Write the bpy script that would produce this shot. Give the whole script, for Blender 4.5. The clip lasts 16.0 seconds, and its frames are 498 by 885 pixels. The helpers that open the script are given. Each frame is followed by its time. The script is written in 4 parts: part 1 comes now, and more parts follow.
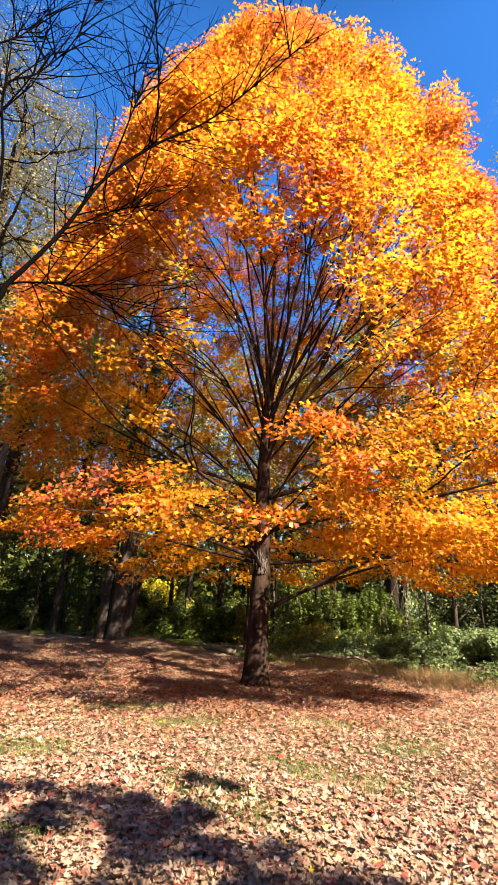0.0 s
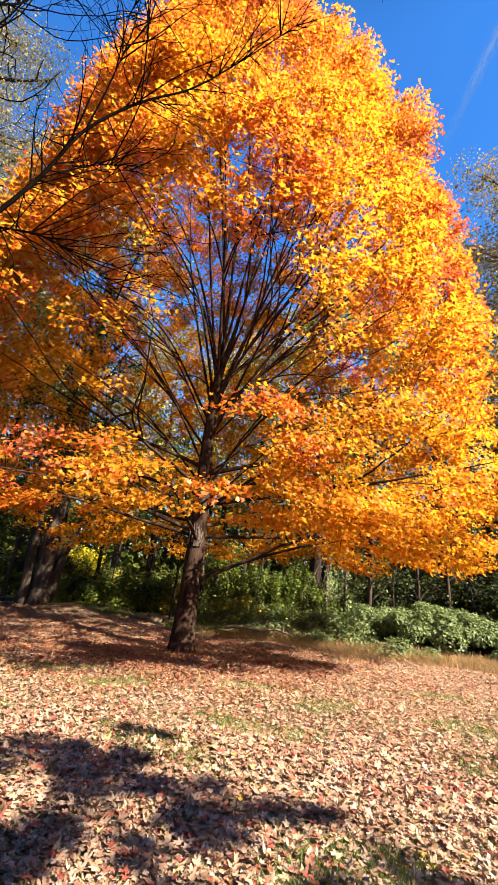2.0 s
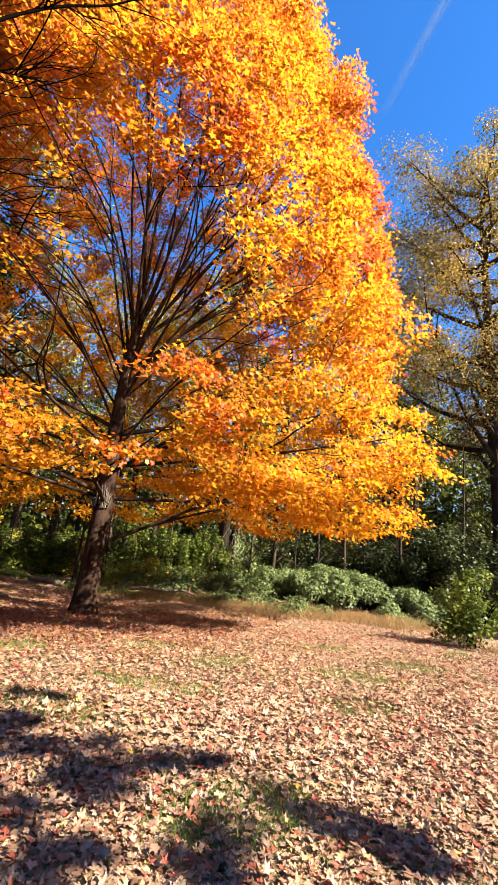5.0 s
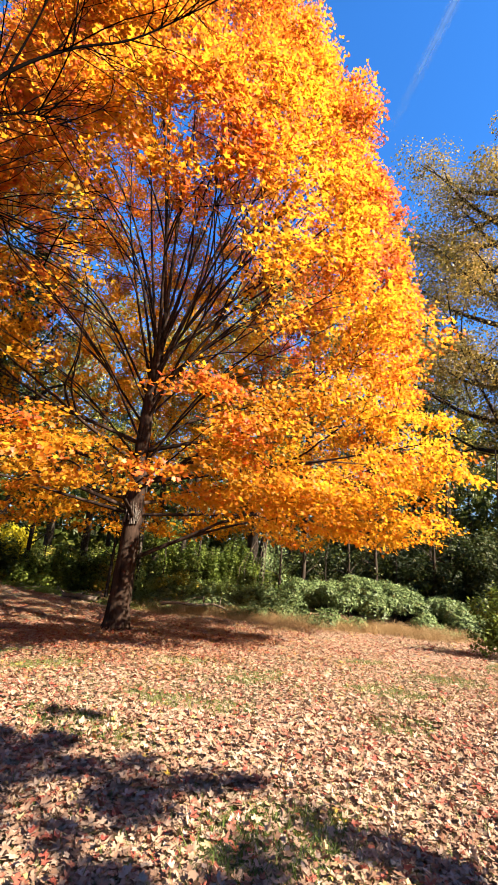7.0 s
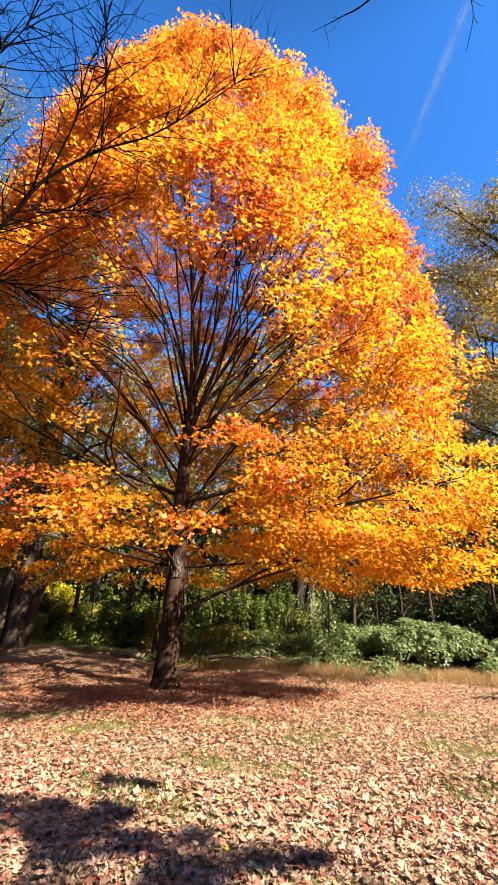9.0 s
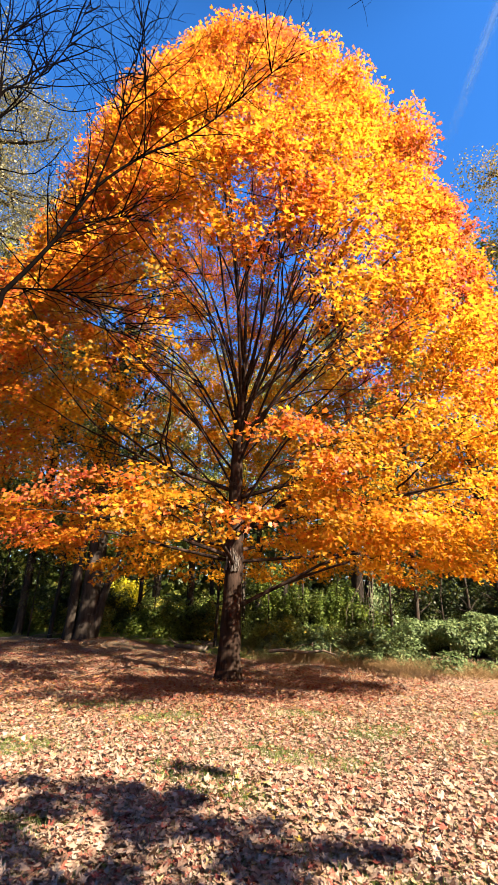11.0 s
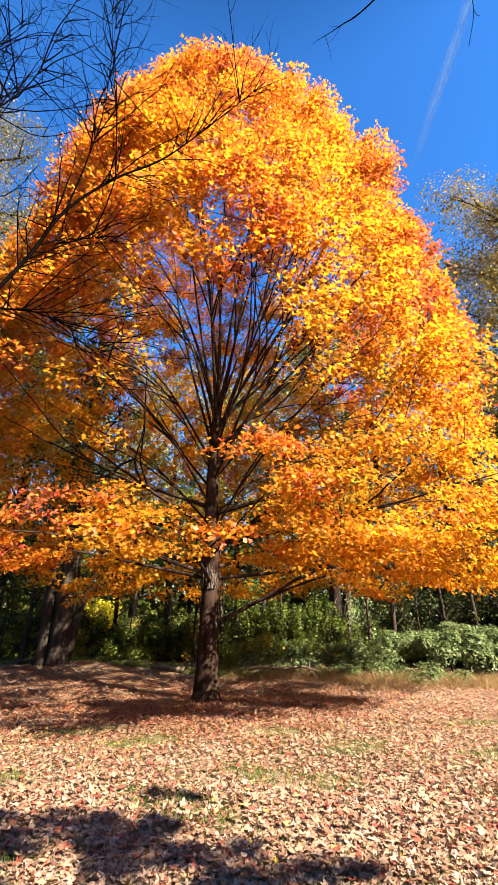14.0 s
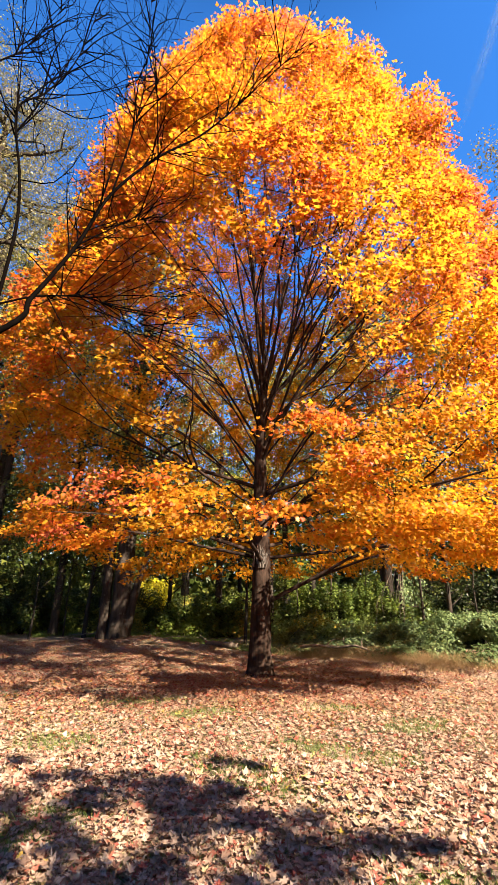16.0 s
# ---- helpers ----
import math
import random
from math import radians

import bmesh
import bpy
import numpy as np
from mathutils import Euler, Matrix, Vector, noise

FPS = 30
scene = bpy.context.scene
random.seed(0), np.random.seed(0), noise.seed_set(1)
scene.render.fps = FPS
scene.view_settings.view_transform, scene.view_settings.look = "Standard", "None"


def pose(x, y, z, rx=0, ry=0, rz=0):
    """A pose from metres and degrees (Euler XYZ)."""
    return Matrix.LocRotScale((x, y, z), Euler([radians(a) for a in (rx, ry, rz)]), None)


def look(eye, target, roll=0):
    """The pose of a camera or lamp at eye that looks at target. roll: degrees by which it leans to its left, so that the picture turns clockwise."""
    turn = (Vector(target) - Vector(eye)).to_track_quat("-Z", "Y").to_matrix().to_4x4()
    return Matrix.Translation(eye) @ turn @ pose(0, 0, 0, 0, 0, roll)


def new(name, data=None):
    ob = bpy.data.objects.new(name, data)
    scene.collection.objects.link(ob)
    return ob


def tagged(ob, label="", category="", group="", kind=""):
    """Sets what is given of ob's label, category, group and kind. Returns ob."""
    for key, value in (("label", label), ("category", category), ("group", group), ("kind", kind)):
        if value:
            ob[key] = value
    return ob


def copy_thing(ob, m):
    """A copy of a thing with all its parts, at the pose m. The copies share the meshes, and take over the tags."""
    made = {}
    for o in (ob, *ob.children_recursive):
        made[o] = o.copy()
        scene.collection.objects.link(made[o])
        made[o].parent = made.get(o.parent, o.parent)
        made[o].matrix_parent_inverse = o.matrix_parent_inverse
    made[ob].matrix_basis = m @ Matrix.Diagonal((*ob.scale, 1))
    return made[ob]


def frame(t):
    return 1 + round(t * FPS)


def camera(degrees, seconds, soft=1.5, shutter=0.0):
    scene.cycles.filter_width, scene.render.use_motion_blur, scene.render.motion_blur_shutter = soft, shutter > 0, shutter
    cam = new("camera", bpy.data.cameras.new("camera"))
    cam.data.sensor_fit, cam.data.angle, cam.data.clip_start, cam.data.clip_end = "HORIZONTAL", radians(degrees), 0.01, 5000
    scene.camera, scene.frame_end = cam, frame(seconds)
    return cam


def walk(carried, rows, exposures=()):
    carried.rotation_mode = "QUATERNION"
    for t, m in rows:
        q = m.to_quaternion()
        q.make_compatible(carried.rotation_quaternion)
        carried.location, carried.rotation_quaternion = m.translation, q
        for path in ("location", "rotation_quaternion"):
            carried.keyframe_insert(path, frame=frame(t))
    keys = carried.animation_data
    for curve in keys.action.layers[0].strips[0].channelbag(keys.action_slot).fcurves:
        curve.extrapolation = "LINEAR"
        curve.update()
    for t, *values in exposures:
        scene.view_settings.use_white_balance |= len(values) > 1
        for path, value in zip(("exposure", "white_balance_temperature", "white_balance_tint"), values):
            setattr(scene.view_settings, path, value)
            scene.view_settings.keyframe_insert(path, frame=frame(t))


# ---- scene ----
PATH = [
    (0, look((0.186, 0.265, 1.561), (0.009, 2.128, 2.267), 3.00)),
    (0.5, look((0.235, 0.262, 1.528), (0.089, 2.138, 2.205), 3.06)),
    (1, look((0.171, 0.208, 1.508), (0.116, 2.099, 2.156), 4.21)),
    (1.5, look((0.038, 0.129, 1.497), (0.09, 2.022, 2.139), 5.15)),
    (2, look((-0.021, 0.081, 1.446), (0.087, 1.974, 2.08), 5.51)),
    (2.5, look((-0.042, 0.05, 1.448), (0.141, 1.946, 2.059), 5.85)),
    (3, look((-0.019, 0.045, 1.441), (0.28, 1.933, 2.031), 5.50)),
    (3.5, look((0.016, 0.033, 1.461), (0.412, 1.91, 2.027), 5.08)),
    (4, look((0.03, 0.048, 1.46), (0.475, 1.918, 2.011), 5.17)),
    (6.3, look((0.039, 0.111, 1.458), (0.548, 1.981, 1.952), 5.76)),
    (6.5, look((0.038, 0.09, 1.47), (0.515, 1.968, 1.967), 5.43)),
    (7, look((0.036, 0.069, 1.503), (0.413, 1.953, 2.058), 4.37)),
    (7.5, look((0.029, 0.017, 1.526), (0.319, 1.884, 2.182), 3.22)),
    (8, look((0.023, -0.024, 1.537), (0.26, 1.824, 2.262), 2.40)),
    (8.2, look((0.03, -0.038, 1.539), (0.258, 1.806, 2.278), 2.25)),
    (10.3, look((0.016, 0.038, 1.569), (0.116, 1.905, 2.279), 1.45)),
    (10.5, look((0.02, 0.028, 1.526), (0.091, 1.896, 2.237), 1.56)),
    (11, look((0.0, 0.012, 1.533), (-0.026, 1.884, 2.236), 1.71)),
    (11.5, look((-0.015, 0.02, 1.528), (-0.144, 1.89, 2.224), 1.91)),
    (12, look((-0.041, 0.02, 1.528), (-0.225, 1.887, 2.221), 1.88)),
    (12.5, look((0.0, 0.0, 1.535), (-0.13, 1.869, 2.235), 1.60)),
    (13, look((0.034, -0.03, 1.542), (-0.022, 1.834, 2.265), 1.09)),
    (13.5, look((0.039, -0.046, 1.546), (0.059, 1.806, 2.301), 0.33)),
    (14, look((0.043, -0.047, 1.537), (0.12, 1.799, 2.303), -0.26)),
    (14.5, look((0.042, -0.05, 1.535), (0.134, 1.796, 2.3), -0.44)),
    (15, look((0.018, -0.027, 1.528), (0.047, 1.829, 2.273), 0.10)),
    (15.5, look((-0.012, -0.008, 1.52), (-0.074, 1.86, 2.233), 0.56)),
    (16, look((-0.033, 0.011, 1.514), (-0.156, 1.884, 2.204), 0.49)),
]
cam = camera(58.5, 16.0, soft=0.95)
walk(cam, PATH)

# ---- sky, sun ----
SUN_AZ, SUN_EL = radians(-41), radians(37)   # towards the sun: from +x turned towards -y
SUN = Vector((math.cos(SUN_AZ) * math.cos(SUN_EL), math.sin(SUN_AZ) * math.cos(SUN_EL), math.sin(SUN_EL)))
world = bpy.data.worlds.new("world")
scene.world = world
world.use_nodes = True
wn = world.node_tree
sky = wn.nodes.new("ShaderNodeTexSky")
sky.sky_type, sky.sun_disc = "NISHITA", False
sky.sun_elevation, sky.sun_rotation = SUN_EL, math.pi / 2 - SUN_AZ
sky.air_density, sky.dust_density, sky.ozone_density = 1.0, 0.0, 1.5
wn.nodes["Background"].inputs["Strength"].default_value = 0.0245
deep = wn.nodes.new("ShaderNodeMix")      # a dry, clear autumn sky: deeper blue than the model's
deep.data_type, deep.blend_type = "RGBA", "MULTIPLY"
deep.inputs[7].default_value = (0.47, 1.36, 2.35, 1)
where = wn.nodes.new("ShaderNodeTexCoord")
height = wn.nodes.new("ShaderNodeSeparateXYZ")
wn.links.new(where.outputs["Generated"], height.inputs[0])
climb = wn.nodes.new("ShaderNodeMapRange")   # paler towards the horizon
climb.interpolation_type = "SMOOTHSTEP"
climb.inputs["From Min"].default_value, climb.inputs["From Max"].default_value = 0.05, 0.62
wn.links.new(height.outputs[2], climb.inputs["Value"])
wn.links.new(climb.outputs[0], deep.inputs[0])
wn.links.new(sky.outputs[0], deep.inputs[6])
zenith = wn.nodes.new("ShaderNodeMapRange")  # and darker overhead
zenith.interpolation_type = "SMOOTHSTEP"
zenith.inputs["From Min"].default_value, zenith.inputs["From Max"].default_value = 0.86, 1.0
zenith.inputs["To Min"].default_value, zenith.inputs["To Max"].default_value = 1.0, 0.3
wn.links.new(height.outputs[2], zenith.inputs["Value"])
dome = wn.nodes.new("ShaderNodeVectorMath")
dome.operation = "SCALE"
wn.links.new(deep.outputs[2], dome.inputs[0])
wn.links.new(zenith.outputs[0], dome.inputs["Scale"])
wn.links.new(dome.outputs[0], wn.nodes["Background"].inputs["Color"])
sun = new("sun", bpy.data.lights.new("sun", "SUN"))
sun.data.energy, sun.data.angle, sun.data.color = 5.0, radians(0.53), (1.0, 0.88, 0.70)
sun.matrix_world = Matrix.Translation((20, -20, 40)) @ SUN.to_track_quat("Z", "Y").to_matrix().to_4x4()
scene.view_settings.exposure = 2.70

# ---- small tools ----
rng = np.random.default_rng(7)


def mesh_np(name, verts, faces, mat, smooth=False):
    """A mesh from arrays; faces all have the same number of corners."""
    me = bpy.data.meshes.new(name)
    verts, faces = np.asarray(verts, np.float32), np.asarray(faces, np.int32)
    k = faces.shape[1]
    me.vertices.add(len(verts))
    me.vertices.foreach_set("co", verts.ravel())
    me.loops.add(faces.size)
    me.loops.foreach_set("vertex_index", faces.ravel())
    me.polygons.add(len(faces))
    me.polygons.foreach_set("loop_start", np.arange(0, faces.size, k, dtype=np.int32))
    me.polygons.foreach_set("loop_total", np.full(len(faces), k, np.int32))
    if smooth:
        me.polygons.foreach_set("use_smooth", np.ones(len(faces), bool))
    me.materials.append(mat)
    me.update(calc_edges=True)
    return me


def part(name, data, parent, label="", kind=""):
    """A mesh, or a bmesh turned into one, as one part under a thing."""
    ob = new(name, data)
    ob.parent = parent
    return tagged(ob, label, kind=kind)


def thing(name, x, y, z, label, category, group="", kind=""):
    ob = new(name)
    ob.empty_display_size = 0.2
    ob.location = (x, y, z)
    return tagged(ob, label, category, group, kind)


def unit(v):
    return v / np.maximum(np.linalg.norm(v, axis=-1, keepdims=True), 1e-9)


def tube(points, radii, sides=6):
    """Rings along a line of points. Returns the verts and the quads."""
    p = np.asarray(points, float)
    r = np.asarray(radii, float)
    tan = unit(np.gradient(p, axis=0))
    ref = np.where(np.abs(tan[:, 2:3]) > 0.9, [[1.0, 0, 0]], [[0, 0, 1.0]])
    side = unit(np.cross(tan, ref))
    for i in range(1, len(p)):
        s = side[i - 1] - tan[i] * (side[i - 1] @ tan[i])
        side[i] = s / max(np.linalg.norm(s), 1e-9)
    up = np.cross(side, tan)
    a = np.linspace(0, 2 * np.pi, sides, endpoint=False)
    ring = np.cos(a)[None, :, None] * side[:, None] + np.sin(a)[None, :, None] * up[:, None]
    v = (p[:, None] + r[:, None, None] * ring).reshape(-1, 3)
    n = len(p)
    i, j = np.meshgrid(np.arange(n - 1), np.arange(sides), indexing="ij")
    k = (j + 1) % sides
    f = np.stack([i * sides + j, i * sides + k, (i + 1) * sides + k, (i + 1) * sides + j], -1).reshape(-1, 4)
    return v, f


def join(pieces):
    vs, fs, n = [], [], 0
    for v, f in pieces:
        vs.append(v)
        fs.append(f + n)
        n += len(v)
    return np.concatenate(vs), np.concatenate(fs)


def curve_line(pts, n):
    """A smooth line of n points through the given ones."""
    p = np.asarray(pts, float)
    p = np.vstack([2 * p[0] - p[1], p, 2 * p[-1] - p[-2]])
    out = []
    segs = len(p) - 3
    for u in np.linspace(0, segs, n):
        i = min(int(u), segs - 1)
        t = u - i
        a, b, c, d = p[i], p[i + 1], p[i + 2], p[i + 3]
        out.append(0.5 * (2 * b + (c - a) * t + (2 * a - 5 * b + 4 * c - d) * t * t + (3 * b - a - 3 * c + d) * t ** 3))
    return np.array(out)


def wobble(p, amount, r=rng):
    """A little crookedness that grows along the line."""
    n = len(p)
    w = np.cumsum(r.normal(0, amount, (n, 3)), axis=0) * np.linspace(0, 1, n)[:, None]
    return p + w * np.sin(np.linspace(0, np.pi * 0.85, n))[:, None]


# leaf shapes in the plane, stem at the origin, tip along +y, of length 1
MAPLE = np.array([(0, 0.30, -0.05), (0, 0.02, 0), (0.34, -0.02, 0.07), (0.27, 0.22, 0.0), (0.56, 0.46, 0.10), (0.42, 0.58, 0.06), (0.17, 0.56, 0.0),
                  (0.14, 0.80, 0.05), (0, 1.0, 0.12), (-0.14, 0.80, 0.05), (-0.17, 0.56, 0.0), (-0.42, 0.58, 0.06), (-0.56, 0.46, 0.10), (-0.27, 0.22, 0.0), (-0.34, -0.02, 0.07)])
MAPLE_F = np.array([(0, i, i + 1) for i in range(1, 14)] + [(0, 14, 1)])
LOBED = np.array([(0, 0, 0), (0.52, 0.34, 0.08), (0.17, 0.52, 0.0), (0, 1.0, 0.10), (-0.17, 0.52, 0.0), (-0.52, 0.34, 0.08)])
LOBED_F = np.array([(0, 1, 2), (0, 2, 3), (0, 3, 4), (0, 4, 5)])
FIVE = np.array([(0, 0, 0), (0.34, -0.02, 0.06), (0.33, 0.2, -0.02), (0.55, 0.45, 0.12), (0.27, 0.56, -0.02), (0, 1.0, 0.1), (-0.27, 0.56, -0.02), (-0.55, 0.45, 0.12), (-0.33, 0.2, -0.02), (-0.34, -0.02, 0.06)])
FIVE_F = np.array([(0, i, i + 1) for i in range(1, 9)])
OVAL = np.array([(0, 0, 0), (0.36, 0.45, 0.06), (0, 1.0, 0), (-0.36, 0.45, 0.06)])
OVAL_F = np.array([(0, 1, 2, 3)])
BLADE = np.array([(-0.5, 0, 0), (0.5, 0, 0), (0.36, 0.55, 0.09), (-0.36, 0.55, 0.09), (0.06, 1.0, 0.3), (-0.06, 1.0, 0.3)])
BLADE_F = np.array([(0, 1, 2, 3), (3, 2, 4, 5)])


def scatter(shape, faces, pos, normal, size, r, curl=None, fold=None, head=None):
    """One leaf of the shape at each place: its plane's normal, its length; its tip points along head, or by chance."""
    n = len(pos)
    normal = unit(normal)
    h = unit(np.cross(normal, r.normal(size=(n, 3)))) if head is None else unit(head - (head * normal).sum(1, keepdims=True) * normal)
    s = np.cross(h, normal)
    c = np.ones(n) if curl is None else curl
    local = (shape[None] + r.normal(0, 0.055, (n, len(shape), 3)) * [1, 1, 0.8]) * size[:, None, None]
    if fold is not None:
        # each leaf closes like a book, and bends along its rib, as it dries
        open_ = np.cos(fold)[:, None]
        bend = r.normal(0, 0.22, (n, 1))
        x, y = local[..., 0], local[..., 1]
        local = np.stack([x * open_, y, local[..., 2] + np.abs(x) * np.sin(fold)[:, None] + bend * y * y / size[:, None]], -1)
    v = (pos[:, None] + local[..., :1] * s[:, None] + local[..., 1:2] * h[:, None] + (local[..., 2:] * c[:, None, None]) * normal[:, None])
    f = (faces[None] + (np.arange(n) * len(shape))[:, None, None]).reshape(-1, faces.shape[1])
    return v.reshape(-1, 3), f


def ground_z(x, y):
    """The lawn: nearly level, rising a little under the wood."""
    x, y = np.asarray(x, float), np.asarray(y, float)
    rise = 0.22 * np.exp(-((x + 6.5) / 4.5) ** 2 - ((y - 20) / 4.0) ** 2)
    rise = rise - 0.05 * np.exp(-((x + 0.5) ** 2 + (y - 12.9) ** 2) / 30.0)
    rise = rise + 0.22 * np.exp(-((x + 5.3) / 1.1) ** 2 - ((y - 19.2) / 0.7) ** 2)
    back = np.clip((y - 14) / 20, 0, 1) ** 2 * 0.6 - 0.13 * np.clip((y - 5) / 8, 0, 1)
    fine = 0.02 * np.sin(x * 1.7 + 0.6 * y) * np.sin(y * 1.3 - 0.4 * x)
    return rise + back + fine * np.clip((60 - np.hypot(x, y)) / 50, 0, 1)


# ---- materials ----
def material(name):
    m = bpy.data.materials.new(name)
    m.use_nodes = True
    t = m.node_tree
    return m, t, t.nodes["Principled BSDF"], t.nodes["Material Output"]


def ramp(t, fac, stops):
    n = t.nodes.new("ShaderNodeValToRGB")
    e = n.color_ramp.elements
    while len(e) > 1:
        e.remove(e[-1])
    e[0].position, e[0].color = stops[0][0], (*stops[0][1], 1)
    for p, c in stops[1:]:
        e.new(p).color = (*c, 1)
    t.links.new(fac, n.inputs[0])
    return n.outputs[0]


def noise_tex(t, scale, detail=4.0, rough=0.55, coord="Object"):
    c = t.nodes.new("ShaderNodeTexCoord")
    n = t.nodes.new("ShaderNodeTexNoise")
    n.inputs["Scale"].default_value, n.inputs["Detail"].default_value, n.inputs["Roughness"].default_value = scale, detail, rough
    t.links.new(c.outputs[coord], n.inputs["Vector"])
    return n.outputs[0]


def mixed(t, a, b, fac, mode="MIX"):
    n = t.nodes.new("ShaderNodeMix")
    n.data_type, n.blend_type = "RGBA", mode
    for s, v in ((n.inputs[0], fac), (n.inputs[6], a), (n.inputs[7], b)):
        if isinstance(v, (int, float)):
            s.default_value = v
        elif isinstance(v, tuple):
            s.default_value = (*v, 1)
        else:
            t.links.new(v, s)
    return n.outputs[2]


def math_node(t, op, a, b):
    n = t.nodes.new("ShaderNodeMath")
    n.operation = op
    for s, v in zip(n.inputs, (a, b)):
        if isinstance(v, (int, float)):
            s.default_value = v
        else:
            t.links.new(v, s)
    return n.outputs[0]


def leaf_material(name, stops, translucent=0.45, patch=0.35, patch_scale=0.6, rough=0.5, single=False, glow=(1.0, 1.0, 1.0)):
    """Leaves: the hue changes from leaf to leaf and from bough to bough; light shines through them."""
    m, t, bsdf, out = material(name)
    if single:
        rnd = t.nodes.new("ShaderNodeObjectInfo").outputs["Random"]
    else:
        rnd = t.nodes.new("ShaderNodeNewGeometry").outputs["Random Per Island"]
    big = noise_tex(t, patch_scale, 2.0)
    fac = math_node(t, "ADD", math_node(t, "MULTIPLY", rnd, 1 - patch), math_node(t, "MULTIPLY", math_node(t, "ADD", math_node(t, "MULTIPLY", math_node(t, "SUBTRACT", big, 0.5), 2.2), 0.5), patch))
    col = ramp(t, fac, stops)
    fine = noise_tex(t, 60.0, 2.0)
    col = mixed(t, col, mixed(t, col, (0.25, 0.12, 0.04), 0.5), math_node(t, "GREATER_THAN", fine, 0.66))
    t.links.new(col, bsdf.inputs["Base Color"])
    bsdf.inputs["Roughness"].default_value = rough
    bsdf.inputs["Specular IOR Level"].default_value = 0.22
    tr = t.nodes.new("ShaderNodeBsdfTranslucent")
    t.links.new(mixed(t, col, glow, 1.0, "MULTIPLY"), tr.inputs["Color"])
    mix = t.nodes.new("ShaderNodeMixShader")
    mix.inputs[0].default_value = translucent
    t.links.new(bsdf.outputs[0], mix.inputs[1])
    t.links.new(tr.outputs[0], mix.inputs[2])
    t.links.new(mix.outputs[0], out.inputs["Surface"])
    return m


def bark_material(name, dark, light, scale=9.0, strength=0.6, lichened=0.3, gloss=0.03):
    m, t, bsdf, out = material(name)
    c = t.nodes.new("ShaderNodeTexCoord")
    mp = t.nodes.new("ShaderNodeMapping")
    mp.inputs["Scale"].default_value = (1, 1, 0.18)
    t.links.new(c.outputs["Object"], mp.inputs["Vector"])
    n = t.nodes.new("ShaderNodeTexNoise")
    n.inputs["Scale"].default_value, n.inputs["Detail"].default_value, n.inputs["Roughness"].default_value = scale, 6.0, 0.7
    t.links.new(mp.outputs[0], n.inputs["Vector"])
    col = ramp(t, n.outputs[0], [(0.3, dark), (0.55, tuple((a + b) / 2 for a, b in zip(dark, light))), (0.75, light)])
    lichen = noise_tex(t, 3.0, 5.0, 0.7)
    col = mixed(t, col, (0.12, 0.12, 0.09), math_node(t, "MULTIPLY", math_node(t, "GREATER_THAN", lichen, 0.62), lichened))
    t.links.new(col, bsdf.inputs["Base Color"])
    bsdf.inputs["Roughness"].default_value = 0.95
    bsdf.inputs["Specular IOR Level"].default_value = gloss
    b = t.nodes.new("ShaderNodeBump")
    b.inputs["Strength"].default_value, b.inputs["Distance"].default_value = strength, 0.03
    t.links.new(n.outputs[0], b.inputs["Height"])
    t.links.new(b.outputs[0], bsdf.inputs["Normal"])
    return m


GOLDS = [(0.0, (0.398, 0.112, 0.007)), (0.3, (0.446, 0.175, 0.009)), (0.65, (0.466, 0.239, 0.012)), (1.0, (0.46, 0.30, 0.021))]
ORANGES = [(0.0, (0.38, 0.057, 0.0084)), (0.35, (0.43, 0.114, 0.0105)), (0.7, (0.45, 0.182, 0.0115)), (1.0, (0.47, 0.274, 0.0189))]
GOLD = leaf_material("golden_maple_leaf", GOLDS, 0.68, rough=0.5, glow=(1.2, 1.18, 1.0))
ORANGE = leaf_material("orange_maple_leaf", ORANGES, 0.68, rough=0.5, glow=(1.2, 1.18, 1.0))
ORANGE_ONE = leaf_material("single_orange_leaf", ORANGES, 0.5, 0.0, 0.6, 0.4, single=True)
RED = leaf_material("red_maple_leaf", [(0.0, (0.34, 0.0384, 0.018)), (0.5, (0.46, 0.102, 0.03)), (1.0, (0.5, 0.204, 0.03))], 0.5)
LITTER = [(0.0, (0.055, 0.022, 0.016)), (0.05, (0.20, 0.04, 0.028)), (0.11, (0.22, 0.062, 0.04)), (0.2, (0.14, 0.072, 0.046)), (0.42, (0.215, 0.128, 0.083)), (0.66, (0.265, 0.175, 0.12)), (0.88, (0.315, 0.235, 0.178)), (0.945, (0.33, 0.22, 0.09)), (0.965, (0.36, 0.23, 0.03)), (0.98, (0.36, 0.16, 0.02)), (1.0, (0.38, 0.085, 0.015))]
# redder fresh leaves, with the maple's shadow darkened into the colours
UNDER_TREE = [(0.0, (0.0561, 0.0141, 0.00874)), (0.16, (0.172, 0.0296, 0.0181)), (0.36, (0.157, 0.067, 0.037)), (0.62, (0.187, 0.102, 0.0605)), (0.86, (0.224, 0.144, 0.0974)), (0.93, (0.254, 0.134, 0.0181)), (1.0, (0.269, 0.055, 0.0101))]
FALLEN = leaf_material("fallen_maple_leaf", LITTER, 0.15, 0.1, 0.35, 0.65)
FALLEN_RED_SHADED = leaf_material("reddish_shaded_fallen_leaf", UNDER_TREE, 0.15, 0.1, 0.35, 0.65)
FALLEN_ONE = leaf_material("single_fallen_leaf", LITTER, 0.15, 0.0, 0.35, 0.6, single=True)
GREEN = leaf_material("green_leaf", [(0.0, (0.0138, 0.0255, 0.00562)), (0.5, (0.0437, 0.0607, 0.00981)), (1.0, (0.138, 0.14, 0.0225))], 0.35, 0.5, 0.5)
